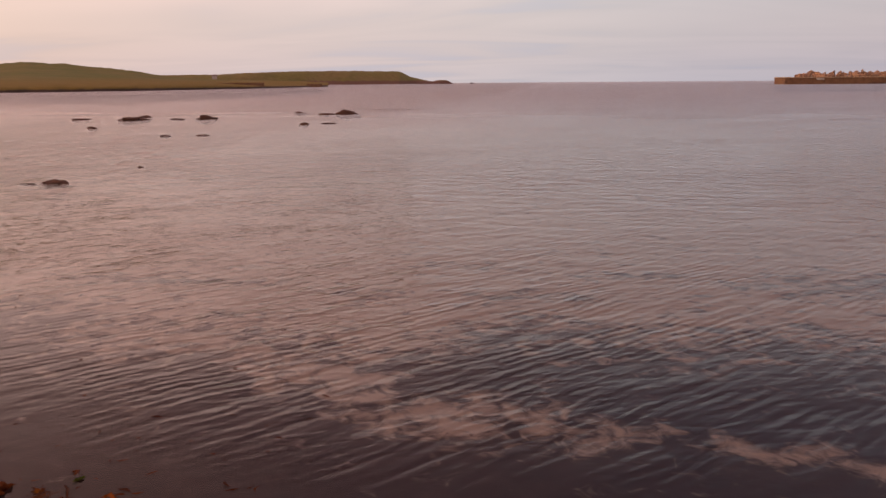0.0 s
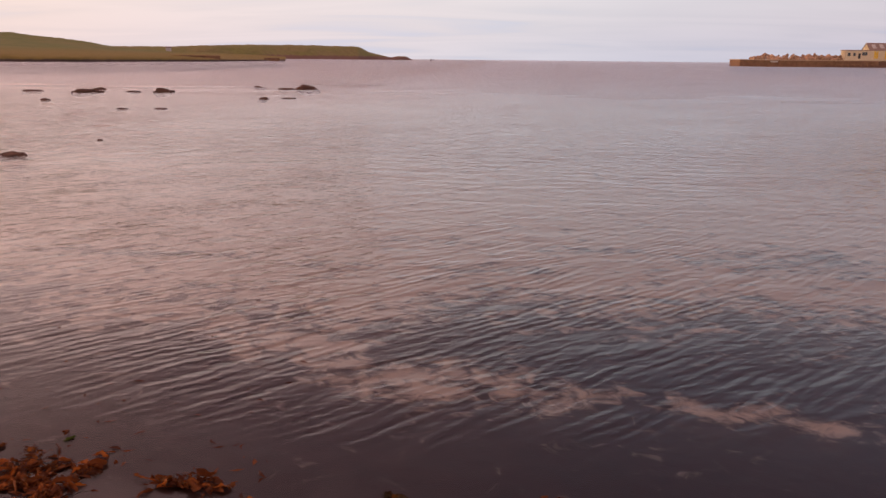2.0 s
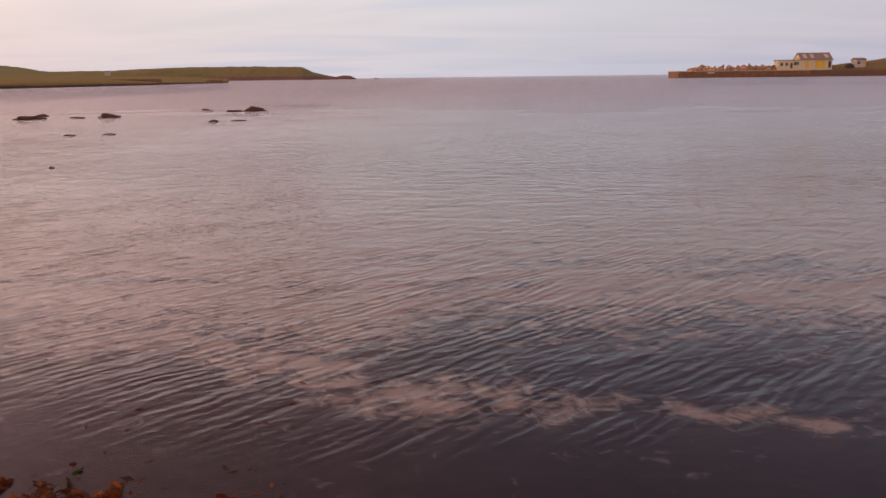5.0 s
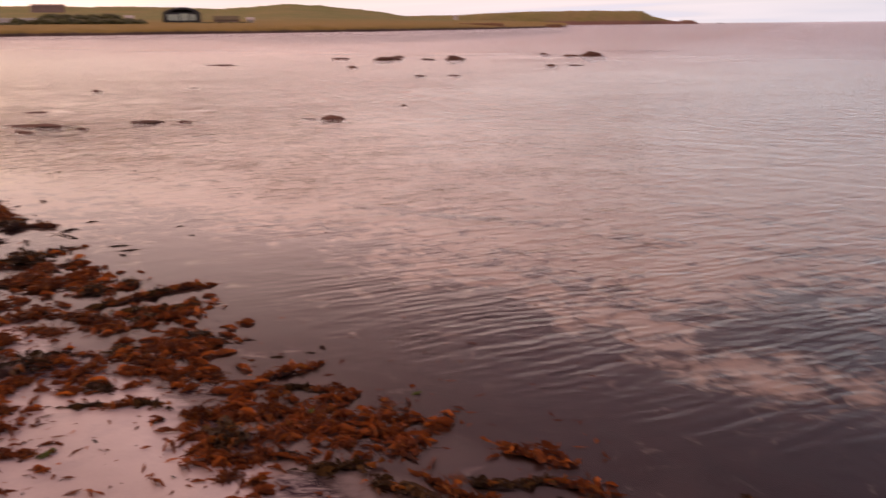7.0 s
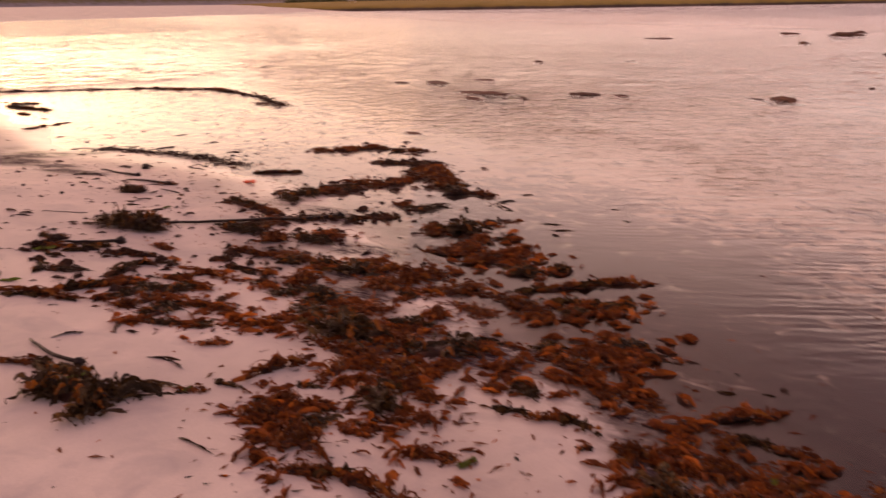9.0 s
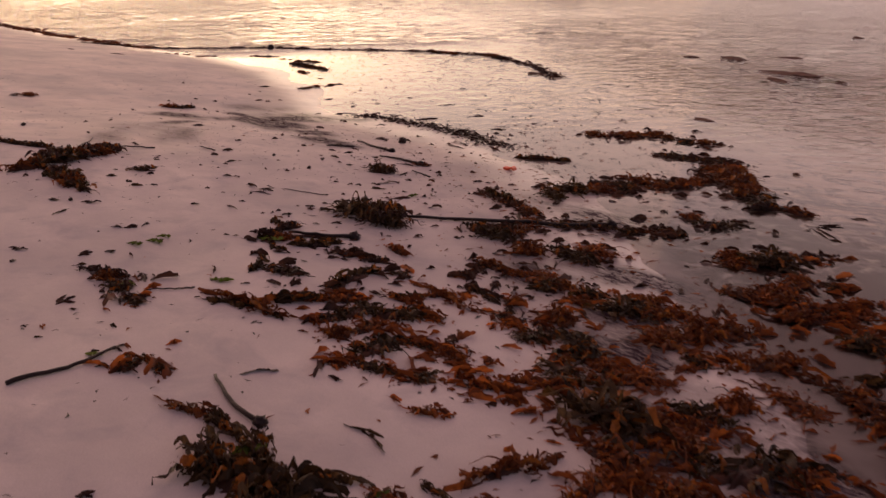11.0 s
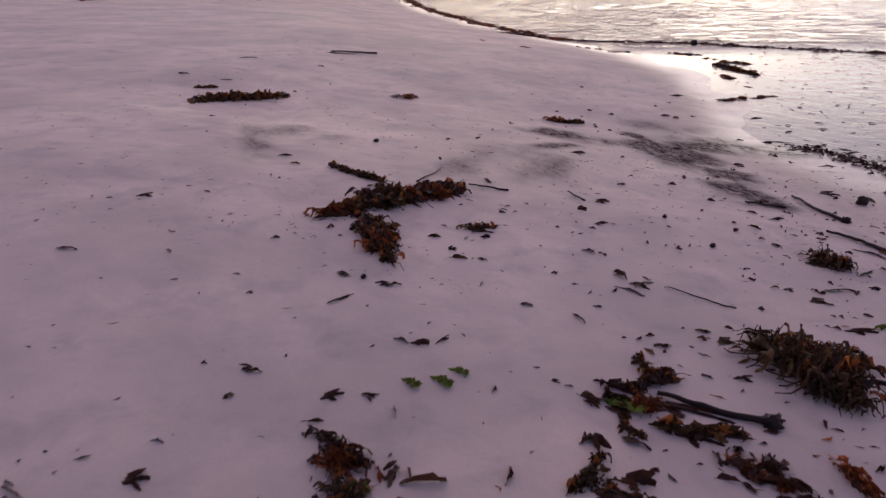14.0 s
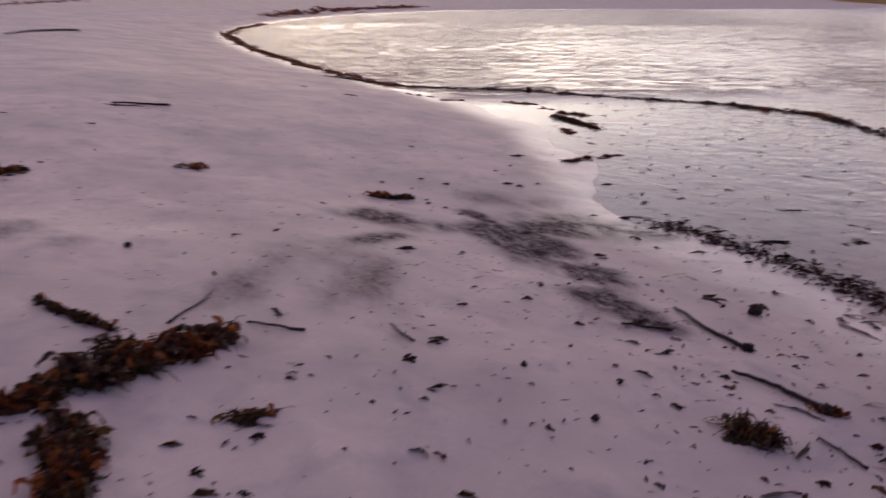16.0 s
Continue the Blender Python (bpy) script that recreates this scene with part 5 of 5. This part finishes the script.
BAR = [(-24.2, 0.2), (-23.4, 1.1), (-22.5, 2.1), (-22.0, 3.6), (-21.8, 4.4), (-21.0, 5.5), (-20.2, 6.9), (-19.7, 7.8), (-18.4, 8.6), (-16.3, 8.6), (-14.6, 8.2)]
wrack_line("weed_bar", BAR, 0.15, 1100, "dark drift line of weed that closes off the calm pool", 0.16, 2, TORN)
wrack_line("shore_wrack", [(x, float(shore(x)) - 0.1) for x in (-22.5, -25, -28, -32, -36, -40, -45, -52, -60)], 0.40, 1500, "dark drift line of weed along the water's edge", 0.24, 3)
wrack_line("upper_wrack", [(-27, -12.3), (-34, -15.5), (-42, -19.6), (-58, -23.4), (-80, -26)], 1.6, 350, "old drift line of weed high on the beach", 0.45, 4)
wrack_line("pool_wrack", [(-12.0, 4.1), (-11.5, 4.38), (-10.9, 4.68), (-10.15, 4.93), (-9.5, 5.05)], 0.30, 800, "strip of weed along the edge of the wet sand", 0.085, 5, TORN)
wrack_line("far_wrack", [(-70, -8.5), (-88, -6.5), (-104, -2), (-120, 4)], 1.5, 350, "dark drift line of weed on the far sand", 1.0, 6)


# torn pieces trailing from the bar over the wet sand and the pool
scatter([
    (-20.96, 2.04, -20.65, 2.52, 0.07), (-20.11, 2.58, -20.31, 3.03, 0.06), (-20.03, 3.74, -19.7, 4.27, 0.07), (-19.26, 4.31, -19.05, 4.44, 0.08), (-18.75, 4.46, -18.37, 4.78, 0.10),
    (-17.57, 4.44, -17.49, 4.74, 0.11), (-17.01, 4.18, -16.65, 4.26, 0.08), (-14.52, 3.76, -14.99, 4.48, 0.075), (-19.67, 7.75, -19.02, 7.95, 0.12), (-18.54, 8.56, -17.81, 8.66, 0.13)])
lay_fronds([
    (-18.33, 5.16, 0.22, 50, 0.4), (-15.79, 4.38, 0.20, 48, 0.3), (-14.62, 3.28, 0.22, 130, 0.25), (-13.45, 4.02, 0.24, 125, 0.3), (-13.19, 3.3, 0.08, 70, 0.6),
    (-12.1, 3.86, 0.14, 75, 0.5), (-11.83, 4.52, 0.22, 53, 0.5), (-11.86, 5.7, 0.14, 72, 0.4), (-12.38, 0.17, 0.2, 70, 0.6), (-12.33, 0.3, 0.16, 95, 0.7)])
put(GOLD[0], -12.38, 0.27, 0.22, 70, 0.6)


def litter(name, count, area, sizes, mat, label, seed, dense):
    """Shreds and specks too many to count."""
    rnd = random.Random(seed)
    v, f = [], []
    while len(f) < count:
        x, y = rnd.uniform(area[0], area[1]), rnd.uniform(area[2], area[3])
        if rnd.random() > dense(x, y):
            continue
        s, a, z = rnd.uniform(*sizes), rnd.uniform(0, 6.3), max(lie(x, y), -0.001)
        k = len(v)
        long, wide, bend = rnd.uniform(0.7, 2.4), rnd.uniform(0.35, 1.3), rnd.uniform(-0.8, 0.8)
        for dx, dy, dz in ((-long, bend - 0.4 * wide, 0.05), (rnd.uniform(-0.6, 0.6), -0.55 * wide, 0.15), (long, bend + 0.1, 0.06), (rnd.uniform(-0.6, 0.6), 0.5 * wide, 0.18)):
            v.append((x + s * 0.5 * (dx * math.cos(a) - dy * math.sin(a)), y + s * 0.5 * (dx * math.sin(a) + dy * math.cos(a)), z + s * dz * rnd.uniform(0.3, 1.0) + 0.002))
        f.append((k, k + 1, k + 2, k + 3))
    tagged(new(name, mesh_from(name, v, f, mat, False)), label, "seaweed", kind="stuff")


def bank_of_weed(x, y):
    """How thick shreds lie: most in the weed bank, few high on the sand."""
    mid = np.interp(x, [-11, -8, -5, -3, -1], [6.2, 5.0, 3.6, 3.1, 3.4])
    return min(1.0, math.exp(-((y - mid) / 1.0) ** 2) * (0.5 + 0.9 * (noise.noise((x * 1.3, y * 1.3, 9)) + 0.3)) + 0.02)


litter("weed_shreds", 1900, (-11, -0.5, 1.0, 7.5), (0.012, 0.045), WRACK, "shreds of torn weed among the heaps", 21, bank_of_weed)
litter("beach_specks", 3200, (-17, -2, -2.5, 5.5), (0.008, 0.028), STALK, "dark specks of weed and grit on the sand", 22,
       lambda x, y: 0.12 + 0.8 * max(0.0, noise.noise((x * 0.7, y * 0.7, 4)) + 0.05) + 0.8 * math.exp(-((x + 9.6) / 1.6) ** 2 - ((y - 2.4) / 1.1) ** 2) + 0.5 * math.exp(-((x + 8.8) / 2.0) ** 2 - ((y - 3.7) / 0.9) ** 2))
litter("pool_flecks", 420, (-21, -8, 4.0, 8.2), (0.02, 0.08), STALK, "flecks of weed on the wet sand and shallow pool", 23, lambda x, y: 0.5 if y < float(shoal(x)) else 0.0)


# ---- rocks in the sea ----
def sea_rock(x, y, wide, high, seed):
    rnd = random.Random(seed)
    bm = bmesh.new()
    bmesh.ops.create_icosphere(bm, subdivisions=4, radius=0.5)
    off = Vector((seed * 3.7, seed * 1.3, 0))
    for p in bm.verts:
        n = noise.noise(p.co * 2.2 + off) * 0.5 + noise.noise(p.co * 5.5 + off) * 0.28 + noise.noise(p.co * 13 + off) * 0.13
        p.co *= 1 + 1.0 * n
    ob = part("sea_rock", bm, SEA_ROCK, smooth=True)
    ob.matrix_basis = pose(x, y, -0.18 * high, 0, 0, rnd.uniform(-25, 25)) @ Matrix.Diagonal((1.15 * wide, wide * rnd.uniform(0.45, 0.8), (0.95 if y < 25 else 1.9) * high, 1))
    tagged(ob, "low dark weed-covered rock, awash in the shallow sea", "rock", "rocks in the sea")


for i, row in enumerate(((-11.4, 49.8, 1.25, 0.30), (-17.6, 43.4, 1.1, 0.22), (-21.2, 42.0, 1.05, 0.24), (-8.73, 15.4, 0.62, 0.17), (-10.5, 37.6, 0.6, 0.12), (-12.0, 13.6, 0.85, 0.12),
                         (-12.4, 12.3, 0.26, 0.07), (-19.4, 19.6, 0.42, 0.14), (-17.4, 21.6, 0.55, 0.06), (-22.1, 45.4, 0.8, 0.14), (-18.8, 34.2, 0.5, 0.10), (-19.0, 43.0, 1.0, 0.07),
                         (-13.1, 29.2, 0.5, 0.06), (-11.9, 29.6, 0.55, 0.05), (-14.8, 51.3, 1.0, 0.12), (-9.6, 38.6, 0.9, 0.04), (-8.6, 18.5, 0.16, 0.07))):
    sea_rock(row[0], row[1], row[2] * (0.9 if row[3] > 0.13 else 0.68), row[3], i)
for i, row in enumerate(((-13.5, 12.4, 1.25, 0.12), (-13.0, 11.5, 0.55, 0.07), (-16.2, 13.1, 0.85, 0.12), (-15.9, 14.3, 0.5, 0.04), (-16.8, 12.5, 0.35, 0.05), (-24.1, 42.3, 0.9, 0.12),
                         (-26.4, 34.7, 1.2, 0.05), (-11.3, 13.9, 0.28, 0.06), (-9.2, 15.2, 0.32, 0.05), (-12.7, 49.9, 0.8, 0.10), (-20.6, 42.3, 0.6, 0.12), (-15.2, 8.1, 0.5, 0.06), (-10.2, 8.0, 0.3, 0.04),
                         (-114.0, 1240.0, 7.0, 1.6)), 30):
    sea_rock(*row, i)


# ---- the pier and its sheds ----
def sheet(name, xs, rows, mat, label, category):
    """Land in strips along x: rows of (y, heights over xs)."""
    X = np.arange(xs[0], xs[-1] + 0.1, 2.0)
    verts = []
    for k, (y, high) in enumerate(rows):
        h = np.interp(X, xs, high)
        w = bumps(X, X * 0 + k * 3, 7.0, 40.0) * 0.18 + bumps(X, X * 0 + k * 3, 2.4, 41.0) * 0.10
        verts += [(x, y + 1.5 * q, z * (1 + q) if z > 0 else z) for x, z, q in zip(X, h, w)]
    return tagged(new(name, mesh_from(name, verts, grid_faces(len(rows), len(X)), mat)), label, category, kind="structure")


BANK = grass_material("pier_bank", (0.20, 0.16, 0.045), (0.26, 0.17, 0.08), (0.15, 0.085, 0.055), 3.2, 0.15)
XS = [138, 146, 165, 185, 200, 215, 240, 300]
sheet("shore_bank", XS, [(387.5, [-1] * 8), (388.5, [1.2, 1.5, 1.6, 1.6, 1.6, 1.6, 1.6, 1.5]), (392, [2.6, 3.0, 3.1, 3.2, 3.6, 3.8, 4.0, 4.0]), (397, [3.4, 3.8, 4.0, 4.3, 5.5, 6.6, 6.5, 6.0]),
                         (415, [3.4, 3.9, 4.1, 4.6, 6.8, 8.6, 8.4, 7.0]), (450, [2, 3, 3.5, 4.0, 5.5, 7.0, 6.0, 5.0]), (480, [-1] * 8)], BANK, "low grassy bank with a brown stony foot", "bank")

pier = tagged(at_base("pier", (103, 388, 0)), "long weathered pier wall with upright timbers, standing in the sea", "pier")
bm = bmesh.new()
box(bm, 0, 60, 0.3, 18, -3, 2.75)
part("wall", bm, PIER_WALL, pier)
bm = bmesh.new()
box(bm, -0.3, 60, -0.1, 18, 2.75, 3.15, 0.08)
part("deck", bm, PIER_DECK, pier, "pale concrete deck edge")
bm = bmesh.new()
box(bm, 0.0, 0.40, 0.02, 0.32, -3, 2.75, 0.06)
timber = part("timber", bm, PIER_WALL, pier)
for i in range(1, 22):
    t2 = timber.copy()
    scene.collection.objects.link(t2)
    t2.location.x = 2.75 * i
bm = bmesh.new()
box(bm, 13.2, 16.4, -0.2, -0.02, 1.9, 2.6, 0.03)
part("sign_board", bm, PALE, pier, "pale blank board")

stones = []
for k in range(5):
    bm = bmesh.new()
    bmesh.ops.create_icosphere(bm, subdivisions=2, radius=0.5)
    for p in bm.verts:
        p.co = Vector([math.copysign(abs(c) ** 0.7, c) for c in p.co]) * (1 + 0.4 * noise.noise(p.co * 2 + Vector((k * 5, 0, 0))))
    stones.append(tagged(part("armour_stone", bm, ARMOUR), "large rough brown armour stone on the pier", "rock", "stones on the pier"))
rnd = random.Random(8)
for i in range(210):
    x = rnd.uniform(110, 151)
    f = min(1, (x - 109) / 8)
    layer = rnd.random()
    s = rnd.uniform(0.7, 1.6)
    m = pose(x, 393 + 5 * layer + rnd.uniform(-1, 1), 3.2 + f * 1.7 * layer * rnd.uniform(0.7, 1.1), rnd.uniform(0, 360), rnd.uniform(0, 360), rnd.uniform(0, 360)) @ Matrix.Diagonal((s, s * rnd.uniform(0.6, 1), s * rnd.uniform(0.6, 1), 1))
    if i < 5:
        stones[i].matrix_basis = m
    else:
        copy_thing(stones[i % 5], m)


def house(name, place, turn, wide, deep, eaves, ridge, wall, roof, label, openings=(), flat=False, lights=(), category="building"):
    """A simple building, its front along x at y = 0. openings: (kind, x, width, sill, head, material)."""
    thing = tagged(at_base(name, place, turn), label, category)
    bm = bmesh.new()
    box(bm, -wide / 2, wide / 2, 0, deep, -3, eaves)
    if not flat:
        for x in (-wide / 2, wide / 2):
            w = [bm.verts.new((x, y, z)) for y, z in ((0, eaves), (deep, eaves), (deep / 2, ridge))]
            bm.faces.new(w)
    part("wall", bm, wall, thing)
    bm = bmesh.new()
    if flat:
        box(bm, -wide / 2 - 0.25, wide / 2 + 0.25, -0.25, deep + 0.25, eaves + 0.003, eaves + 0.28, 0.05)
    else:
        o, t = 0.35, 0.18
        drop = o * (ridge - eaves) / (deep / 2)
        prof = [(-o, eaves - drop), (deep / 2, ridge), (deep + o, eaves - drop), (deep + o, eaves - drop + t), (deep / 2, ridge + t), (-o, eaves - drop + t)]
        ends = [[bm.verts.new((x, y, z + 0.01)) for y, z in prof] for x in (-wide / 2 - o, wide / 2 + o)]
        for i in range(6):
            bm.faces.new((ends[0][i], ends[0][(i + 1) % 6], ends[1][(i + 1) % 6], ends[1][i]))
        for e in ends:
            bm.faces.new((e[0], e[1], e[4], e[5])), bm.faces.new((e[1], e[2], e[3], e[4]))
        bmesh.ops.recalc_face_normals(bm, faces=bm.faces)
    cover = part("roof", bm, roof, thing)
    for x, w, a, b in lights:
        bm = bmesh.new()
        y0, y1 = deep / 2 * a, deep / 2 * b
        z0, z1 = eaves + (ridge - eaves) * a + 0.22, eaves + (ridge - eaves) * b + 0.22
        q = [bm.verts.new(c) for c in ((x, y0, z0), (x + w, y0, z0), (x + w, y1, z1), (x, y1, z1))]
        face = bm.faces.new(q)
        up = bmesh.ops.extrude_face_region(bm, geom=[face])["geom"]
        bmesh.ops.translate(bm, vec=(0, -0.03, 0.06), verts=[g for g in up if isinstance(g, bmesh.types.BMVert)])
        part("roof_light", bm, PALE, cover, "pale roof light")
    for kind, x, w, lo, hi, mat in openings:
        bm = bmesh.new()
        box(bm, x, x + w, -0.06, 0.05, lo, hi, 0.02)
        leaf = part(kind, bm, mat, thing)
        if w > 1.4:
            bm = bmesh.new()
            box(bm, x + w / 2 - 0.05, x + w / 2 + 0.05, -0.09, -0.062, lo, hi)
            part("mullion", bm, wall, leaf)
    return thing


house("shed", (167.2, 392, 4.0), 0, 14.2, 9, 3.6, 6.7, CREAM, ROOF, "cream shed with yellow doors and a brown roof, by the pier",
      (("door", -5.3, 1.8, 0, 3.1, YELLOW), ("door", -0.6, 4.4, 0, 3.1, YELLOW), ("door", 5.4, 1.1, 0, 2.9, DARK)), lights=((-5.6, 1.6, 0.2, 0.75), (-2.3, 1.6, 0.2, 0.75), (4.2, 1.7, 0.2, 0.75)), category="shed")
house("cabin", (154.8, 392, 3.9), 0, 10.6, 5, 3.5, 3.8, CREAM, ROOF, "low cream cabin with a flat roof beside the shed",
      (("window", -4.2, 1.2, 1.1, 2.5, GLASS), ("window", -1.8, 1.0, 1.1, 2.5, GLASS), ("door", 0.4, 1.0, 0, 2.3, DARK), ("window", 2.0, 2.2, 1.4, 2.8, GLASS)), True)
house("hut", (188.5, 394, 4.4), 8, 4.8, 4, 2.9, 3.7, PALE, ROOF, "small white hut with a brick-red side", (("door", 0.9, 1.4, 0, 2.6, BRICK), ("window", -1.8, 1.3, 1.0, 2.1, GLASS)))
bm = bmesh.new()
bmesh.ops.create_icosphere(bm, subdivisions=3, radius=0.5)
for p in bm.verts:
    p.co.z = max(p.co.z, -0.2) * (1 + 0.3 * noise.noise(p.co * 3))
boat = part("covered_boat", bm, DARK, smooth=True)
boat.matrix_basis = pose(182.8, 393, 4.5, 0, 0, 5) @ Matrix.Diagonal((4.6, 2.2, 2.4, 1))
tagged(boat, "dark tarpaulin-covered boat drawn up on the bank", "boat")


# ---- buildings across the bay ----
def stand(az, dist, z):
    p = toward(az) * dist + Vector((0.3, 0.5, 0))
    return (p.x, p.y, z)


OLIVE_ROOF = simple("mossy_roof", (0.12, 0.10, 0.045), (0.17, 0.13, 0.06), 0.5, 0.9, 0.02)


def barn(place, turn, wide, deep, eaves, ridge):
    """A round-shouldered barn whose open gable faces the water."""
    thing = tagged(at_base("barn", place, turn), "dark round-shouldered barn with a pale open front", "barn")
    prof = [(-0.5, -3), (-0.5, eaves * 0.75), (-0.40, eaves), (-0.18, ridge * 0.97), (0, ridge), (0.18, ridge * 0.97), (0.40, eaves), (0.5, eaves * 0.75), (0.5, -3)]
    bm = bmesh.new()
    ends = [[bm.verts.new((u * wide, y, z)) for u, z in prof] for y in (0.0, deep)]
    for i in range(8):
        bm.faces.new((ends[0][i], ends[0][i + 1], ends[1][i + 1], ends[1][i]))
    bm.faces.new(ends[1])
    inner = [bm.verts.new((u * wide * 0.86, 0.0, z * 0.84 if z > 0 else z)) for u, z in prof]
    for i in range(8):
        bm.faces.new((ends[0][i], inner[i], inner[i + 1], ends[0][i + 1]))
    part("shell", bm, DARK, thing)
    bm = bmesh.new()
    box(bm, -wide * 0.43, wide * 0.43, 0.5, 0.7, -3, eaves * 0.8)
    part("front_panel", bm, DARK, thing)
    for x, w, h in ((-0.38, 0.30, 0.62), (-0.04, 0.22, 0.70), (0.22, 0.14, 0.62)):
        bm = bmesh.new()
        box(bm, x * wide, (x + w) * wide, 0.38, 0.498, 0.25, eaves * h, 0.05)
        part("pale_sheet", bm, GREENISH, thing, "pale green sheeting")


barn(stand(40.15, 330, 3.9), 40.15, 13.4, 16, 3.9, 5.0)
house("school_block", stand(62.7, 315, 3.4), 62.7, 28.5, 14, 3.0, 3.2, BRICK, PALE, "long low building of orange brick with a flat roof",
      tuple(("window", -12.5 + 3.6 * i, 2.4, 1.3, 2.1, ROOF) for i in range(7)), True)
house("upper_hall", stand(62.5, 319, 6.6), 62.5, 14.0, 9, 2.3, 2.5, PALE, PALE, "pale flat-roofed hall above a brick building", (), True)
house("brick_wing", stand(58.9, 318, 2.8), 58.9, 9, 8, 2.6, 3.6, BRICK, ROOF, "low brick wing with a brown roof")
house("long_roofed_house", stand(37.4, 335, 3.6), 37.4, 9.0, 6, 0.7, 2.0, ROOF, OLIVE_ROOF, "low house with a long mossy roof across the bay")
house("white_cottage", stand(35.9, 330, 3.2), 35.9, 2.2, 3, 1.1, 1.8, PALE, PALE, "small white cottage on the far shore")
house("white_cottage", stand(22.4, 1030, 10.5), 22.4, 6.0, 4, 1.2, 2.0, PALE, ROOF, "small white cottage on the far shore")
house("white_cottage", stand(43.3, 330, 4.0), 43.3, 2.4, 3, 1.2, 1.9, PALE, PALE, "small white cottage on the far shore")
house("farm_house", stand(47.9, 520, 13.2), 47.9, 17, 7, 0.5, 1.2, ROOF, ROOF, "dark long farm building on the ridge")

sign = tagged(at_base("sign_board", stand(57.85, 252, 2.2), 57.85), "small white notice board on two posts above the far shore", "sign")
for x in (-0.7, 0.7):
    bm = bmesh.new()
    box(bm, x - 0.07, x + 0.07, -0.07, 0.07, -0.6, 1.3, 0.01)
    part("post", bm, PALE, sign)
bm = bmesh.new()
box(bm, -0.95, 0.95, -0.13, -0.075, 0.5, 1.4, 0.01)
part("board", bm, PALE, sign)


def wall_run(name, az0, az1, dist, z0, z1, mat, label):
    a, b = Vector(stand(az0, dist, 0)), Vector(stand(az1, dist, 0))
    bm = bmesh.new()
    box(bm, 0, (b - a).length, -0.4, 0.4, z0 - 2, z1, 0.1)
    ob = part(name, bm, mat)
    ob.matrix_basis = pose(a.x, a.y, 0, 0, 0, math.degrees(math.atan2(b.y - a.y, b.x - a.x)))
    tagged(ob, label, "wall")


wall_run("boundary_wall", 57.5, 48.5, 320, 3.2, 5.2, PALE, "long pale boundary wall above the far shore")
wall_run("quay_wall", 22.2, 19.2, 352, 0.5, 2.3, PIER_WALL, "dark low quay wall on the far shore")
wall_run("quay_wall", 16.4, 15.4, 425, 0.0, 1.6, PIER_WALL, "dark low quay wall on the far shore")


def hedge(az0, az1, dist, z0, high, mat, seed):
    """A ragged run of shrubs: many overlapping crowns along a line."""
    rnd = random.Random(seed)
    bm = bmesh.new()
    a, b = Vector(stand(az0, dist, z0)), Vector(stand(az1, dist, z0))
    n = round((b - a).length / (0.4 * high))
    for i in range(n):
        c = a.lerp(b, (i + rnd.random()) / n) + Vector((rnd.uniform(-2, 2), rnd.uniform(-2, 2), 0))
        r = high * rnd.uniform(0.5, 1.1)
        made = bmesh.ops.create_icosphere(bm, subdivisions=2, radius=r)["verts"]
        for p in made:
            p.co *= 0.75 + 0.6 * noise.noise(p.co * 1.7 / high + Vector((i, 0, 0)))
            p.co = c + Vector((p.co.x * 1.3, p.co.y * 1.3, max(0.7 * p.co.z, -1.0)))
    tagged(part("shrubs", bm, mat), "ragged olive-green shrubs above the far shore", "shrubs", kind="stuff")


SHRUB = simple("olive_shrubs", (0.055, 0.060, 0.020), (0.13, 0.115, 0.040), 0.6, 0.95, 0.2)
hedge(49.5, 42.6, 300, 3.6, 2.3, SHRUB, 3)
hedge(48.0, 44.0, 330, 5.4, 2.2, SHRUB, 4)
hedge(62.0, 49.5, 285, 2.9, 1.2, SHRUB, 5)
hedge(39.4, 36.2, 325, 3.0, 1.0, SHRUB, 6)
